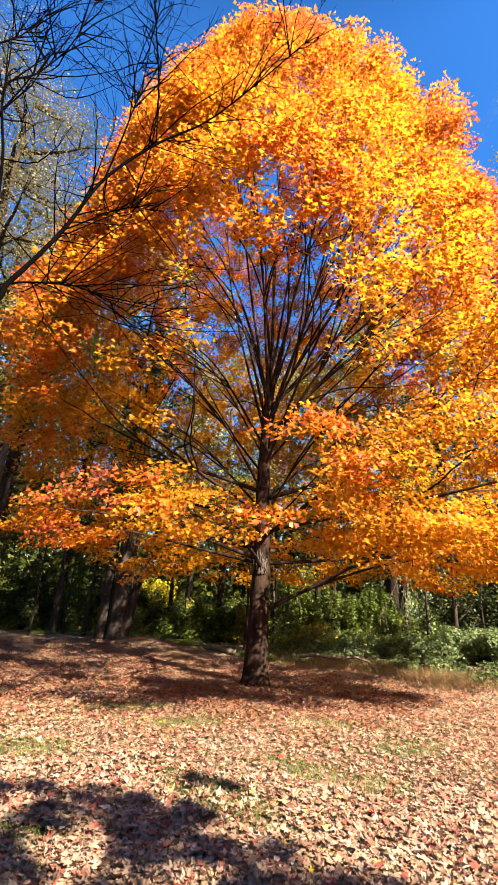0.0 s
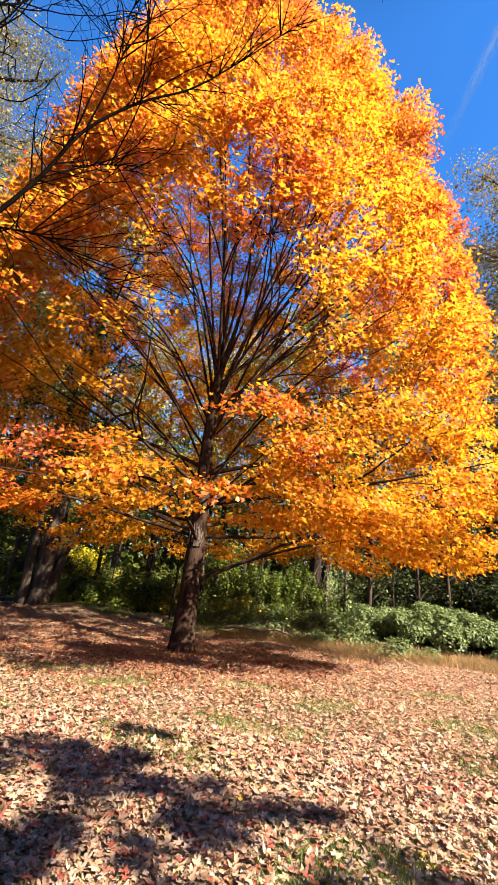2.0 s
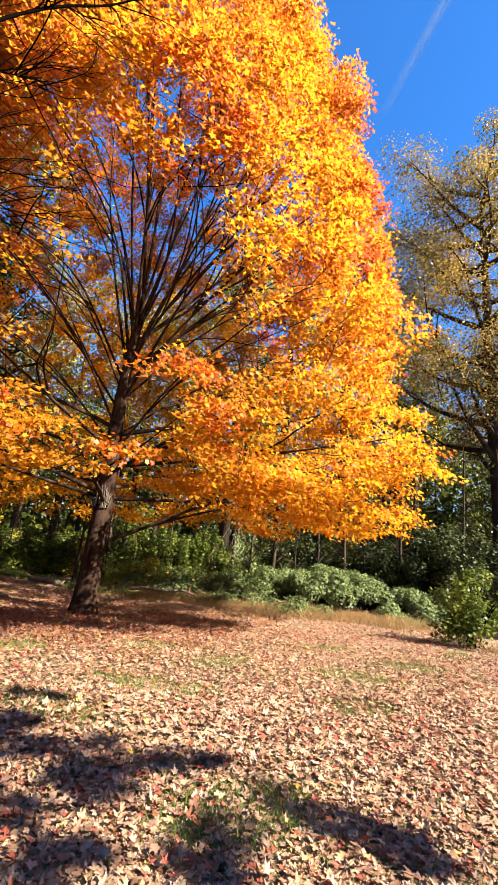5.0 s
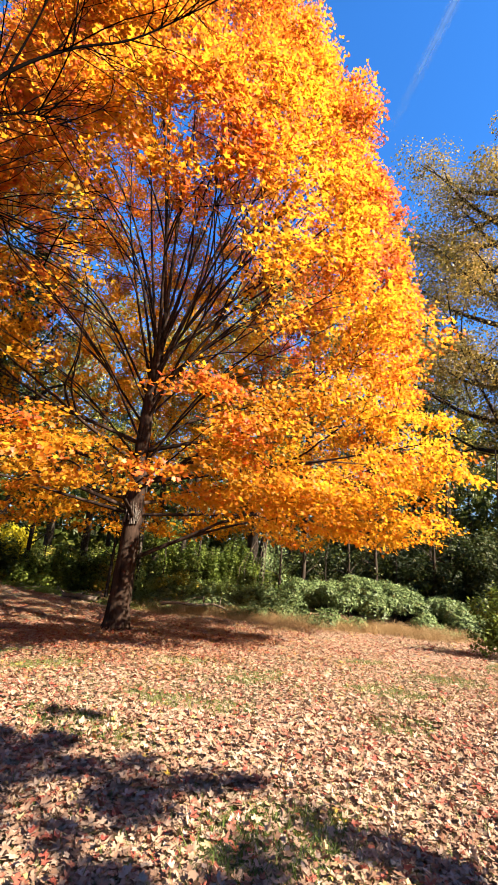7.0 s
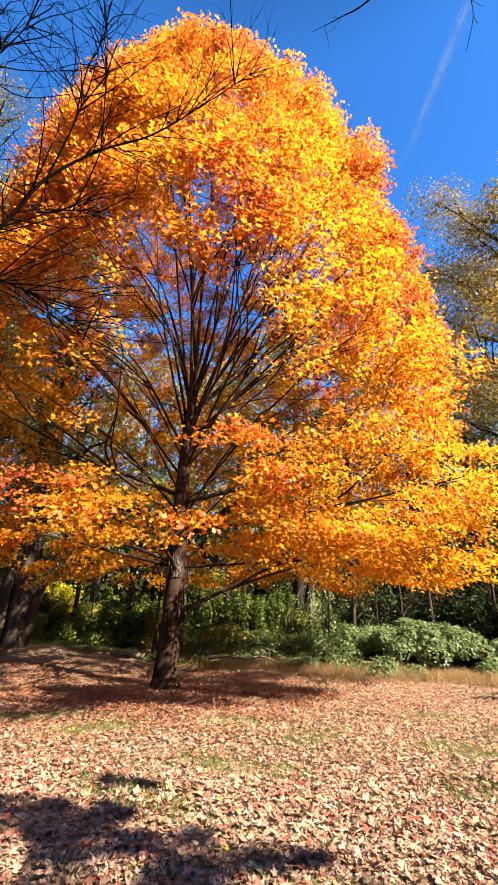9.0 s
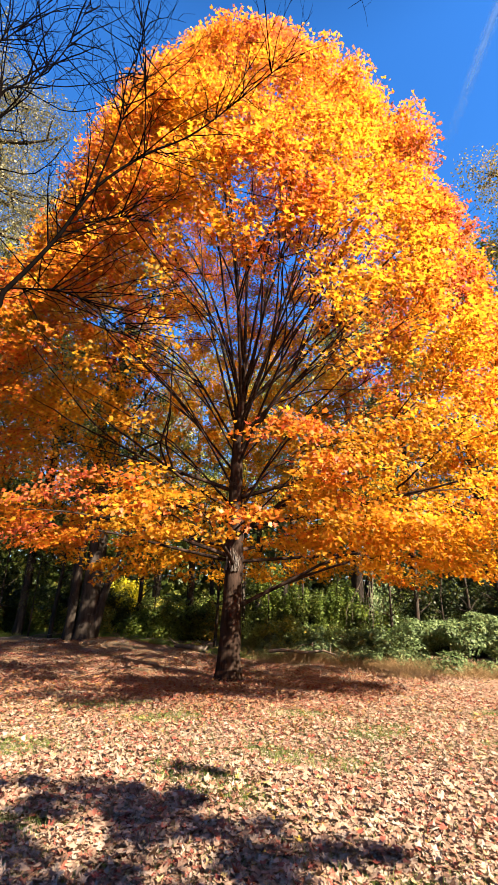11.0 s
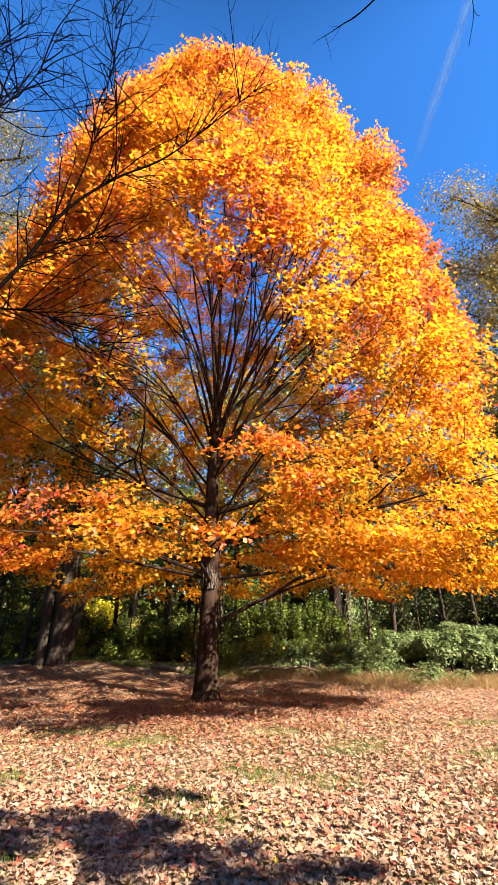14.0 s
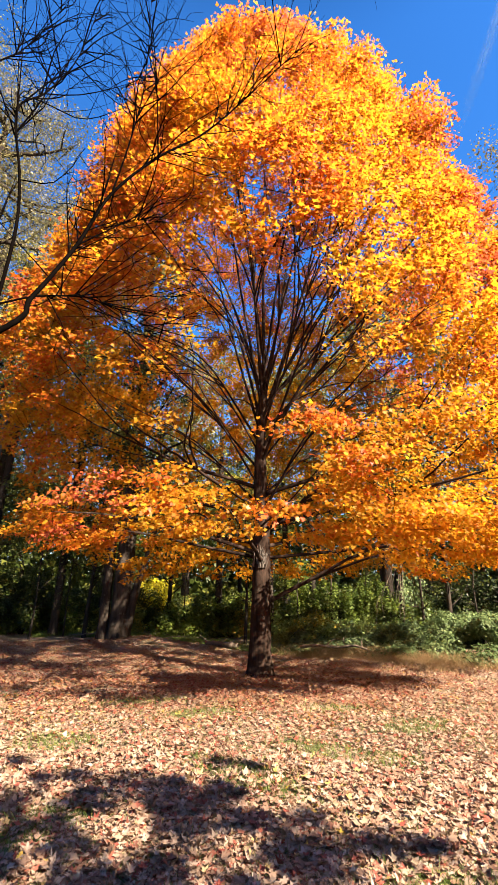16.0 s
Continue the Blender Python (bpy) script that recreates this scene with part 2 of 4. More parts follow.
# the green leaf darkened, to carry the wood's shade
THICKET = leaf_material("shaded_thicket_leaf", [(0.0, (0.010, 0.018, 0.006)), (0.6, (0.03, 0.042, 0.012)), (1.0, (0.085, 0.095, 0.03))], 0.3, 0.5, 0.5)
OLIVE = leaf_material("turning_leaf", [(0.0, (0.0636, 0.104, 0.0185)), (0.45, (0.17, 0.176, 0.0278)), (0.75, (0.361, 0.269, 0.037)), (1.0, (0.53, 0.312, 0.0463))], 0.35, 0.5, 0.25)
IVY = leaf_material("vine_leaf", [(0.0, (0.0317, 0.0532, 0.015)), (0.4, (0.0816, 0.118, 0.0404)), (0.75, (0.148, 0.195, 0.0752)), (1.0, (0.222, 0.213, 0.0807))], 0.3, 0.45, 1.6)
WEED = leaf_material("weed_leaf", [(0.0, (0.066, 0.098, 0.022)), (0.5, (0.166, 0.211, 0.0495)), (1.0, (0.29, 0.317, 0.0935))], 0.35, 0.4, 1.2)
OAK = leaf_material("oak_leaf", [(0.0, (0.0506, 0.0467, 0.0102)), (0.4, (0.172, 0.128, 0.0255)), (0.75, (0.344, 0.221, 0.051)), (1.0, (0.506, 0.289, 0.0765))], 0.4, 0.5, 0.25)
PALE = leaf_material("pale_turning_leaf", [(0.0, (0.0499, 0.0486, 0.0165)), (0.5, (0.143, 0.125, 0.0495)), (1.0, (0.285, 0.23, 0.099))], 0.35, 0.4, 0.4)
YELLOW = leaf_material("yellow_leaf", [(0.0, (0.55, 0.48, 0.025)), (1.0, (0.85, 0.72, 0.05))], 0.5)
BUSH = leaf_material("shrub_leaf", [(0.0, (0.0276, 0.0526, 0.00952)), (0.45, (0.088, 0.123, 0.0185)), (0.8, (0.177, 0.211, 0.0317)), (1.0, (0.276, 0.264, 0.037))], 0.45, 0.5, 0.7)
STRAW = leaf_material("dry_grass", [(0.0, (0.169, 0.102, 0.0441)), (0.6, (0.29, 0.189, 0.0882)), (1.0, (0.351, 0.251, 0.126))], 0.25, 0.4, 1.0, 0.7)
TURF = leaf_material("lawn_grass", [(0.0, (0.0402, 0.072, 0.00952)), (0.6, (0.0892, 0.124, 0.0211)), (1.0, (0.178, 0.18, 0.0497))], 0.3, 0.4, 1.0, 0.6)
BARK = bark_material("maple_bark", (0.006, 0.004, 0.003), (0.055, 0.034, 0.025), lichened=0.12)
# near black: the overhanging tree's shade is put into this bark colour
TWIG = bark_material("shaded_twig_bark", (0.0015, 0.0011, 0.0009), (0.0042, 0.003, 0.0025), 20.0, 0.2, 0.0, 0.0)
GREYBARK = bark_material("grey_bark", (0.012, 0.009, 0.007), (0.07, 0.054, 0.043), 7.0)

STUB = bark_material("splintered_wood", (0.05, 0.042, 0.036), (0.17, 0.14, 0.12), 14.0)
PALEBARK = bark_material("dead_wood", (0.06, 0.045, 0.035), (0.22, 0.17, 0.13), 9.0)


def ground_material():
    m, t, bsdf, out = material("leaf_littered_lawn")
    n1 = noise_tex(t, 22.0, 6.0, 0.75)
    vo = t.nodes.new("ShaderNodeTexVoronoi")
    vo.inputs["Scale"].default_value = 13.0
    c = t.nodes.new("ShaderNodeTexCoord")
    t.links.new(c.outputs["Object"], vo.inputs["Vector"])
    sep = t.nodes.new("ShaderNodeSeparateColor")
    t.links.new(vo.outputs["Color"], sep.inputs[0])
    leaf = ramp(t, sep.outputs[0], LITTER)
    leaf = mixed(t, leaf, (0.035, 0.020, 0.013), math_node(t, "LESS_THAN", n1, 0.46))
    grass = ramp(t, n1, [(0.3, (0.025, 0.035, 0.008)), (0.7, (0.09, 0.09, 0.025))])
    big = noise_tex(t, 0.9, 4.0, 0.6)
    col = mixed(t, grass, leaf, ramp(t, big, [(0.36, (0.35, 0.35, 0.35)), (0.55, (1, 1, 1))]))
    t.links.new(col, bsdf.inputs["Base Color"])
    bsdf.inputs["Roughness"].default_value = 0.9
    b = t.nodes.new("ShaderNodeBump")
    b.inputs["Strength"].default_value, b.inputs["Distance"].default_value = 0.9, 0.04
    t.links.new(math_node(t, "ADD", sep.outputs[1], n1), b.inputs["Height"])
    t.links.new(b.outputs[0], bsdf.inputs["Normal"])
    return m


# ---- ground ----
def build_ground():
    def axis(near, far, step):
        a = np.arange(-near, near + step / 2, step)
        out = near + (far - near) * np.linspace(0.02, 1, 24) ** 2.6
        return np.concatenate([-out[::-1], a, out])
    gx, gy = axis(30, 3000, 0.5), axis(40, 3000, 0.5)
    x, y = np.meshgrid(gx, gy, indexing="ij")
    v = np.stack([x, y, ground_z(x, y)], -1).reshape(-1, 3)
    nx, ny = x.shape
    i, j = np.meshgrid(np.arange(nx - 1), np.arange(ny - 1), indexing="ij")
    f = np.stack([i * ny + j, (i + 1) * ny + j, (i + 1) * ny + j + 1, i * ny + j + 1], -1).reshape(-1, 4)
    ob = new("ground", mesh_np("ground", v, f, ground_material(), True))
    tagged(ob, "lawn thickly covered with dry fallen maple leaves", "ground", kind="structure")


build_ground()

# ---- the maple ----
TRUNK = (-0.55, 12.86)
CROWN_Z = [1.8, 2.4, 3.2, 4.5, 6.8, 9.7, 12.0, 14.5, 16.8, 19.0, 20.9, 22.5, 23.2]
CROWN_RIGHT = [3.5, 7.3, 8.7, 9.0, 8.35, 7.7, 7.25, 6.75, 5.9, 4.75, 3.3, 1.6, 0.3]
CROWN_LEFT = [2.0, 4.4, 6.0, 6.9, 7.4, 6.7, 6.0, 5.6, 5.1, 4.2, 3.1, 1.6, 0.3]
CROWN_BACK = [2.0, 3.4, 4.4, 5.0, 5.4, 5.5, 5.3, 4.9, 4.3, 3.6, 2.8, 1.5, 0.3]
CROWN_FRONT = [4.2, 6.0, 6.9, 7.2, 7.2, 6.9, 6.5, 6.1, 5.4, 4.4, 3.2, 1.7, 0.3]


def crown_radius(az, z):
    """How far the crown reaches from its trunk; az: 0 is +x, -90 degrees towards the lawn."""
    c, s = np.cos(az), np.sin(az)
    side = np.where(c > 0, np.interp(z, CROWN_Z, CROWN_RIGHT), np.interp(z, CROWN_Z, CROWN_LEFT))
    front = np.where(s < 0, np.interp(z, CROWN_Z, CROWN_FRONT), np.interp(z, CROWN_Z, CROWN_BACK))
    r = side * c * c + front * s * s
    lump = 1 + 0.025 * np.sin(5 * az + 0.9 * z) + 0.03 * np.sin(9 * az - 1.7 * z + 1.3) + 0.03 * np.sin(2.6 * z + 3 * az)
    return r * lump


def build_maple():
    r = np.random.default_rng(21)
    x0, y0 = TRUNK
    tree = thing("maple_tree", x0, y0, float(ground_z(x0, y0)) - 0.04, "tall sugar maple with golden orange autumn leaves on a lawn", "tree")
    # trunk and leader
    line = curve_line([(0.0, 0, 0.0), (0.03, 0, 1.4), (0.06, 0, 3.2), (0.02, 0.02, 5.2), (0.05, 0, 7.1), (0.15, 0.1, 10.0), (0.1, 0.2, 14.0), (0.25, 0.1, 19.0)], 44)
    rad = np.interp(line[:, 2], [0, 0.15, 0.5, 1.4, 3.2, 5.5, 7.5, 10, 19], [0.37, 0.33, 0.30, 0.275, 0.24, 0.19, 0.13, 0.05, 0.012])
    v, f = tube(line, rad, 14)
    a = np.arctan2(v[:, 1], v[:, 0])
    flare = np.exp(-np.maximum(v[:, 2], 0) / 0.25) * (0.5 + 0.5 * np.cos(5 * a + 0.7)) * 0.08
    v[:, :2] += flare[:, None] * np.stack([np.cos(a), np.sin(a)], -1)
    v += 0.008 * np.sin(v[:, 2:3] * 7 + a[:, None] * 4)
    part("trunk", mesh_np("trunk", v, f, BARK, True), tree, "dark furrowed maple trunk")
    # the torn stub of a lost bough
    torn = []
    for k in range(34):
        az = -1.6 + r.normal(0, 0.45)
        z = 2.65 + r.uniform(0, 0.4)
        s = np.array([0.06 + 0.28 * math.cos(az), 0.28 * math.sin(az), z])
        e = s + np.array([r.normal(0.02, 0.05), -0.05 + r.normal(0, 0.02), r.uniform(0.12, 0.34)])
        torn.append(tube(curve_line([s, (s + e) / 2 + np.array([0, -0.015, 0]), e], 5), np.linspace(0.026, 0.006, 5), 4))
    part("torn_bark", mesh_np("torn_bark", *join(torn), STUB, True), tree, "pale grey splintered bark where a bough broke off", "stuff")
    skeleton, weight = [], []

    def limb(z0, az, z1, reach, bow, thick, n=26):
        """A limb leaves the trunk at z0 and ends in the crown at height z1."""
        start = np.array([np.interp(z0, line[:, 2], line[:, 0]), np.interp(z0, line[:, 2], line[:, 1]), z0])
        rr = crown_radius(az, z1) * reach
        end = np.array([rr * math.cos(az), rr * math.sin(az), z1])
        mid = start + (end - start) * 0.5 + np.array([math.cos(az), math.sin(az), 0]) * bow[0] + np.array([0, 0, bow[1]])
        p = wobble(curve_line([start, mid, end], n), 0.024, r)
        q = 0.78 * thick * np.linspace(1, 0.0, n) ** 0.9 + 0.008
        skeleton.append(p)
        return p, q

    limbs = []

    def fork(p, q, az, z1, times, where, rise):
        """Side limbs that leave a limb at a narrow angle and run out to the crown."""
        for m in range(times):
            i = int(r.integers(*where))
            az2 = az + r.choice([-1, 1]) * r.uniform(0.15, 0.45)
            z2 = max(z1 + r.uniform(*rise), p[i][2] + 0.8)
            rr = crown_radius(az2, z2) * r.uniform(0.7, 0.94)
            e = np.array([rr * math.cos(az2), rr * math.sin(az2), z2])
            t = unit(p[i + 1] - p[i - 1])
            d = np.linalg.norm(e - p[i])
            w = wobble(curve_line([p[i], p[i] + t * d * 0.09 + (e - p[i]) * 0.2, (p[i] + e) / 2 + t * d * 0.04, e], 20), 0.018, r)
            skeleton.append(w)
            limbs.append((w, q[i] * 0.62 * np.linspace(1, 0.0, 20) ** 0.85 + 0.007))

    # low, wide-spreading limbs
    low = [(1.75, -16, 4.0, 0.55, (0.0, 0.0), 0.075), (3.0, -2, 3.9, 0.9, (0, -0.1), 0.055), (3.0, 185, 3.8, 0.9, (0, 0.1), 0.055), (2.9, -95, 3.4, 0.85, (0, 0.1), 0.07),
           (3.1, -140, 3.6, 0.9, (0, 0.25), 0.07), (3.3, 60, 4.4, 0.85, (0, 0), 0.07), (3.4, 120, 4.2, 0.85, (0, 0), 0.07), (3.7, -65, 4.6, 0.85, (0, 0), 0.07),
           (3.9, -25, 5.2, 0.9, (0, -0.1), 0.08), (4.2, 160, 5.5, 0.85, (0, 0), 0.07), (4.4, -120, 5.6, 0.8, (-0.2, -0.2), 0.07), (4.8, -15, 7.0, 0.9, (0, -0.2), 0.08),
           (5.0, -160, 7.2, 0.85, (-0.2, -0.3), 0.07)]
    for z0, az, z1, reach, bow, th in low:
        p, q = limb(z0, radians(az), z1, reach, bow, th)
        limbs.append((p, q))
        fork(p, q, radians(az), z1, 2, (7, 16), (-0.5, 0.9))
    # the steep limbs that fan out of the fork, each of which divides again
    for k in range(9):
        az = radians((-35, 172, 20, -150, 70, 140, -10, -172, 105)[k] + r.uniform(-8, 8))
        p, q = limb(4.2 + 0.27 * k, az, 8.6 + 0.35 * k, r.uniform(0.7, 0.9), (r.uniform(-0.7, -0.2), r.uniform(0.0, 0.4)), r.uniform(0.028, 0.042))
        limbs.append((p, q))
        fork(p, q, az, 8.6 + 0.35 * k, 3, (6, 17), (-1.5, 1.8))
    for k in range(13):
        az = radians(k * 137.5 + 20 + r.uniform(-14, 14))
        z0 = 6.1 + 3.4 * (k / 13) + r.uniform(-0.2, 0.2)
        z1 = np.interp(k, [0, 4, 9, 13], [11.5, 13.5, 16.5, 20.5]) + r.uniform(-1.0, 1.0)
        p, q = limb(z0, az, z1, r.uniform(0.75, 0.95), (r.uniform(-1.0, -0.3), r.uniform(0.0, 0.6)), r.uniform(0.04, 0.062))
        limbs.append((p, q))
        fork(p, q, az, z1, 3, (8, 20), (-3.2, 1.4))
    # long boughs on the sunny side
    for k, az in enumerate((-58, -40, -22, -50, -8, -66)):
        z1 = 11.0 + 0.6 * k
        p, q = limb(5.7 + 0.5 * k, radians(az), z1, 0.9, (r.uniform(-0.5, 0.0), r.uniform(-0.1, 0.5)), 0.052)
        limbs.append((p, q))
        fork(p, q, radians(az), z1, 4, (5, 18), (-1.5, 1.5))
    # steep stems that carry the top
    for k, az in enumerate((165, -15, 55, -125, 100)):
        p, q = limb(6.7 + 0.3 * k, radians(az), 17.0 + 0.7 * k, 0.4 + 0.05 * k, (0.25, -0.4), 0.05)
        limbs.append((p, q))
        fork(p, q, radians(az), 17.0 + 0.7 * k, 4, (8, 22), (-3.0, 2.0))
    # where the leaves are: sprays near the crown's skin
    want = 4850
    pos = []
    while len(pos) < want:
        z = r.uniform(1.9, 23.1)
        az = r.uniform(-np.pi, np.pi)
        rmax = float(crown_radius(az, z))
        if r.random() > rmax / 8.8:
            continue
        u = 1 - abs(r.normal(0, 0.10 if z > 9 else (0.14 if z > 5.2 else 0.28)))
        if u < 0.3:
            continue
        toward = -math.sin(az)            # 1 towards the lawn's open side
        keep = 1.0
        if z < np.interp(math.degrees(az), [-170, -125, -95, -65, -10], [2.75, 2.7, 2.85, 2.85, 2.6]):
            continue
        if z < 10.5 and u < 0.84:
            keep *= 0.1 if z > 5.0 else 0.85
        low = np.interp(math.degrees(az), [-160, -125, -97, -84, -70, -58], [3.2, 3.4, 3.9, 4.6, 5.3, 6.0])
        gap = np.interp(z, [low, low + 0.35, 7.7, 8.6], [0, 1, 1, 0])
        facing = np.interp(math.degrees(az), [-175, -150, -128, -80, -57], [0.0, 0.25, 1, 1, 0])
        keep *= 1 - np.interp(math.degrees(az), [-150, -110, -95], [0.9, 0.93, 0.93]) * gap * facing
        # the trunk shows between the boughs in front of it
        if z < 4.6:
            keep *= 1 - 0.4 * np.interp(math.degrees(az), [-102, -95, -84, -80], [0, 1, 1, 0])
            keep *= 1 - (0.85 if z < 3.6 else 0.55) * np.interp(math.degrees(az), [-124, -117, -101, -96], [0, 1, 1, 0])
            keep *= 1 - 0.45 * np.interp(math.degrees(az), [-175, -160, -124, -117], [0, 1, 1, 0])
        # boughs stand apart on the sunny side, and light falls into the crown
        if -68 < math.degrees(az) < -25 and 5 < z < 11.5:
            keep *= 0.42
        if -75 < math.degrees(az) < 5 and z > 11.5:
            keep *= 0.82
        # the far left is thin: sky and wood show through it
        if math.cos(az) < -0.3 and math.sin(az) > -0.1 and 4.5 < z < 14.5:
            keep *= 0.8
        # light reaches the lawn's edge beneath the far side
        if -20 < math.degrees(az) < 14 and z < 6:
            keep *= 0.6
        if toward < -0.2:
            keep *= float(np.interp(z, [4, 6, 10, 13], [0.4, 0.75, 0.95, 0.8]))
        if math.cos(az) < -0.3 and 4.5 < z < 9.5:
            keep *= 0.6 if z < 6.2 else 1.0
        # low boughs lie in separate layers, with air between them
        if z < 5.6 and math.sin(4.2 * z + 2.0 * math.sin(3 * az) + 1.8 * math.cos(5 * az)) < -0.1:
            keep *= 0.12
        if z > 5.5:
            keep *= 0.85
        if r.random() > keep:
            continue
        pos.append((rmax * u * math.cos(az), rmax * u * math.sin(az), z))
    # the long sprays that shade the lawn in front of the trunk
    for k in range(14):
        az, z = radians(r.uniform(-126, -86)), r.uniform(3.0, 3.9)
        rr = float(crown_radius(az, z)) * r.uniform(0.66, 1.0)
        pos.append((rr * math.cos(az), rr * math.sin(az), z))
    for k in range(50):
        az, z = radians(r.uniform(-78, -12)), r.uniform(3.0, 4.0)
        rr = r.uniform(3.6, 7.0)
        pos.append((rr * math.cos(az), rr * math.sin(az), z))
    pos = np.array(pos)
    # branches that carry them
    sk = np.concatenate(skeleton)
    owner = np.concatenate([np.full(len(p), i) for i, p in enumerate(skeleton)])
    order = np.argsort(np.hypot(pos[:, 0], pos[:, 1]) + r.normal(0, 1.0, len(pos)))
    twigs = [[] for _ in skeleton]
    full = len(sk)
    sk = np.vstack([sk, np.zeros((3 * len(pos), 3))])
    owner = np.concatenate([owner, np.zeros(3 * len(pos), int)])
    used = np.zeros(len(sk))
    rad_s = np.hypot(sk[:, 0], sk[:, 1])
    for i in order:
        t = pos[i]
        rad_t = math.hypot(t[0], t[1])
        d = np.sqrt(((sk[:full] - t) ** 2).sum(1))
        b = int(np.argmin(0.12 * used[:full] + d + 2.5 * np.maximum(rad_s[:full] - rad_t + 0.15, 0) + 1.2 * np.maximum(sk[:full, 2] - t[2], 0)))
        s = sk[b]
        used[b] += 1
        length = np.linalg.norm(t - s)
        m = (s + t) / 2 + np.array([0, 0, -0.08 if t[2] > 5 else 0.08]) * length + r.normal(0, 0.05, 3) * length
        p = curve_line([s, m, t], 5)
        twigs[owner[b]].append(tube(p, np.linspace(0.003 + 0.004 * min(length, 2), 0.002, 5), 3))
        sk[full:full + 3], owner[full:full + 3] = p[2:], owner[b]
        rad_s[full:full + 3] = np.hypot(p[2:, 0], p[2:, 1])
        full += 3
    for k in range(26):
        az, z = radians(r.uniform(-35, 25)), r.uniform(9.0, 19.0)
        rr = float(crown_radius(az, z))
        s = np.array([rr * 0.93 * math.cos(az), rr * 0.93 * math.sin(az), z])
        e = s + np.array([math.cos(az) * r.uniform(0.5, 0.95), math.sin(az) * 0.6, r.uniform(0.25, 0.8)])
        b = int(np.argmin(((sk[:full] - s) ** 2).sum(1)))
        w = curve_line([sk[b], s, (s + e) / 2 + r.normal(0, 0.05, 3), e], 9)
        twigs[owner[b]].append(tube(w, np.linspace(0.008, 0.003, 9), 3))
        for i in (5, 6, 7):
            f2 = w[i] + r.normal(0, 0.12, 3) + np.array([0.1, 0, 0.15])
            twigs[owner[b]].append(tube(curve_line([w[i], (w[i] + f2) / 2, f2], 4), np.linspace(0.004, 0.002, 4), 3))
    for (p, q), tw in zip(limbs, twigs):
        ob = part("limb", mesh_np("limb", *tube(p, q, 7), BARK, True), tree)
        if tw:
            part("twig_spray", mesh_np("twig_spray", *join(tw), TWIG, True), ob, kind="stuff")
    # leaves
    per = np.where(pos[:, 2] < 4.8, 78, np.where((pos[:, 1] < -2) & (pos[:, 2] < 12), 56, np.where(pos[:, 2] < 12, 46, 66)))
    c = np.repeat(pos, per, axis=0)
    out = unit(c * [1, 1, 0])
    k = len(c)
    ball = unit(r.normal(size=(k, 3))) * r.random((k, 1)) ** 0.5
    low = np.clip((6.5 - c[:, 2]) / 2.5, 0, 1)[:, None]
    p = c + ball * ((1 - low) * np.array([[0.38, 0.38, 0.32]]) + low * np.array([[0.60, 0.60, 0.14]])) - out * 0.1
    p[:, 2] -= 0.18 * low[:, 0] * (ball * out).sum(1)
    p[:, 2] -= np.abs(r.normal(0, 0.05, k))
    nrm = np.array([0, 0, 0.8]) + out * 0.6 + np.array(SUN) * 0.2 + r.normal(0, 0.6, (k, 3))
    size = r.uniform(0.09, 0.145, k)
    size *= np.interp(p[:, 2], [10, 14], [1.0, 0.78])      # smaller leaves towards the top
    close = np.clip((-p[:, 1] - 1.5) / 4.0, 0, 1) * np.clip((7.5 - p[:, 2]) / 2.5, 0, 1)
    size *= 1 - 0.36 * close          # young leaves on the shoots over the lawn
    nrm = nrm + r.normal(0, 0.3, (k, 3)) * close[:, None]
    tip = out * 0.7 + np.array([0, 0, -0.8]) + r.normal(0, 0.45, (k, 3))
    # hue follows the bough: gold in the middle, orange at the rim and below, red on some low boughs; left and back are
    # shifted for light
    cz, caz = pos[:, 2], np.arctan2(pos[:, 1], pos[:, 0])
    wave = np.sin(pos[:, 0] * 1.3 + 0.5) + np.sin(pos[:, 1] * 1.1 + pos[:, 2] * 0.9) + r.normal(0, 0.8, len(pos))
    orange = np.interp(cz, [2, 4.5, 6, 9, 12, 15, 17, 20], [-0.35, -0.3, -0.6, -0.45, 0.25, 0.85, 1.6, 2.6]) + 0.45 * wave
    rim = np.hypot(pos[:, 0], pos[:, 1]) / np.maximum(crown_radius(caz, cz), 0.1)
    # back sprays turned gold, to brighten the shaded inside of the crown
    orange += np.where((pos[:, 1] > 0.5) & (cz < 13), -1.4, 0)
    # sprays halfway up the left turned orange, imitating the shade on that side
    orange += np.where(rim > 0.97, 0.5, 0) + np.where((np.cos(caz) < -0.2) & ((cz < 4.6) | (cz > 12)), 0.5, np.where(np.cos(caz) < -0.2, 0.75, 0)) + np.where((np.cos(caz) > 0.6) & (cz > 6), 0.9, 0)
    hue = (orange > 0.2).astype(int)
    for c, w in (((-2.9, -5.4, 3.75), 0.8), ((-3.15, -5.3, 2.9), 0.7)):
        hue[np.linalg.norm((pos - np.array(c)) * [0.7, 0.5, 1], axis=1) < w + 0.15 * wave] = 2
    hue[(cz > 15.5) & (wave > 0.9)] = 2
    hue[(cz > 8) & (rim > 0.9) & (np.abs(np.cos(caz)) > 0.7) & (wave > 0.7)] = 2
    hues = np.repeat(hue, per)
    hues = np.where(r.random(k) < 0.14, np.minimum(np.repeat(hue, per) + r.integers(-1, 2, k), 2).clip(0), hues)
    for h, (nm, mat, lab) in enumerate((("golden_foliage", GOLD, "sunlit golden yellow maple leaves"), ("orange_foliage", ORANGE, "bright orange maple leaves"), ("red_foliage", RED, "scarlet maple leaves"))):
        pieces = []
        near = (p[:, 2] < 5.0) & (p[:, 1] < -3.5)
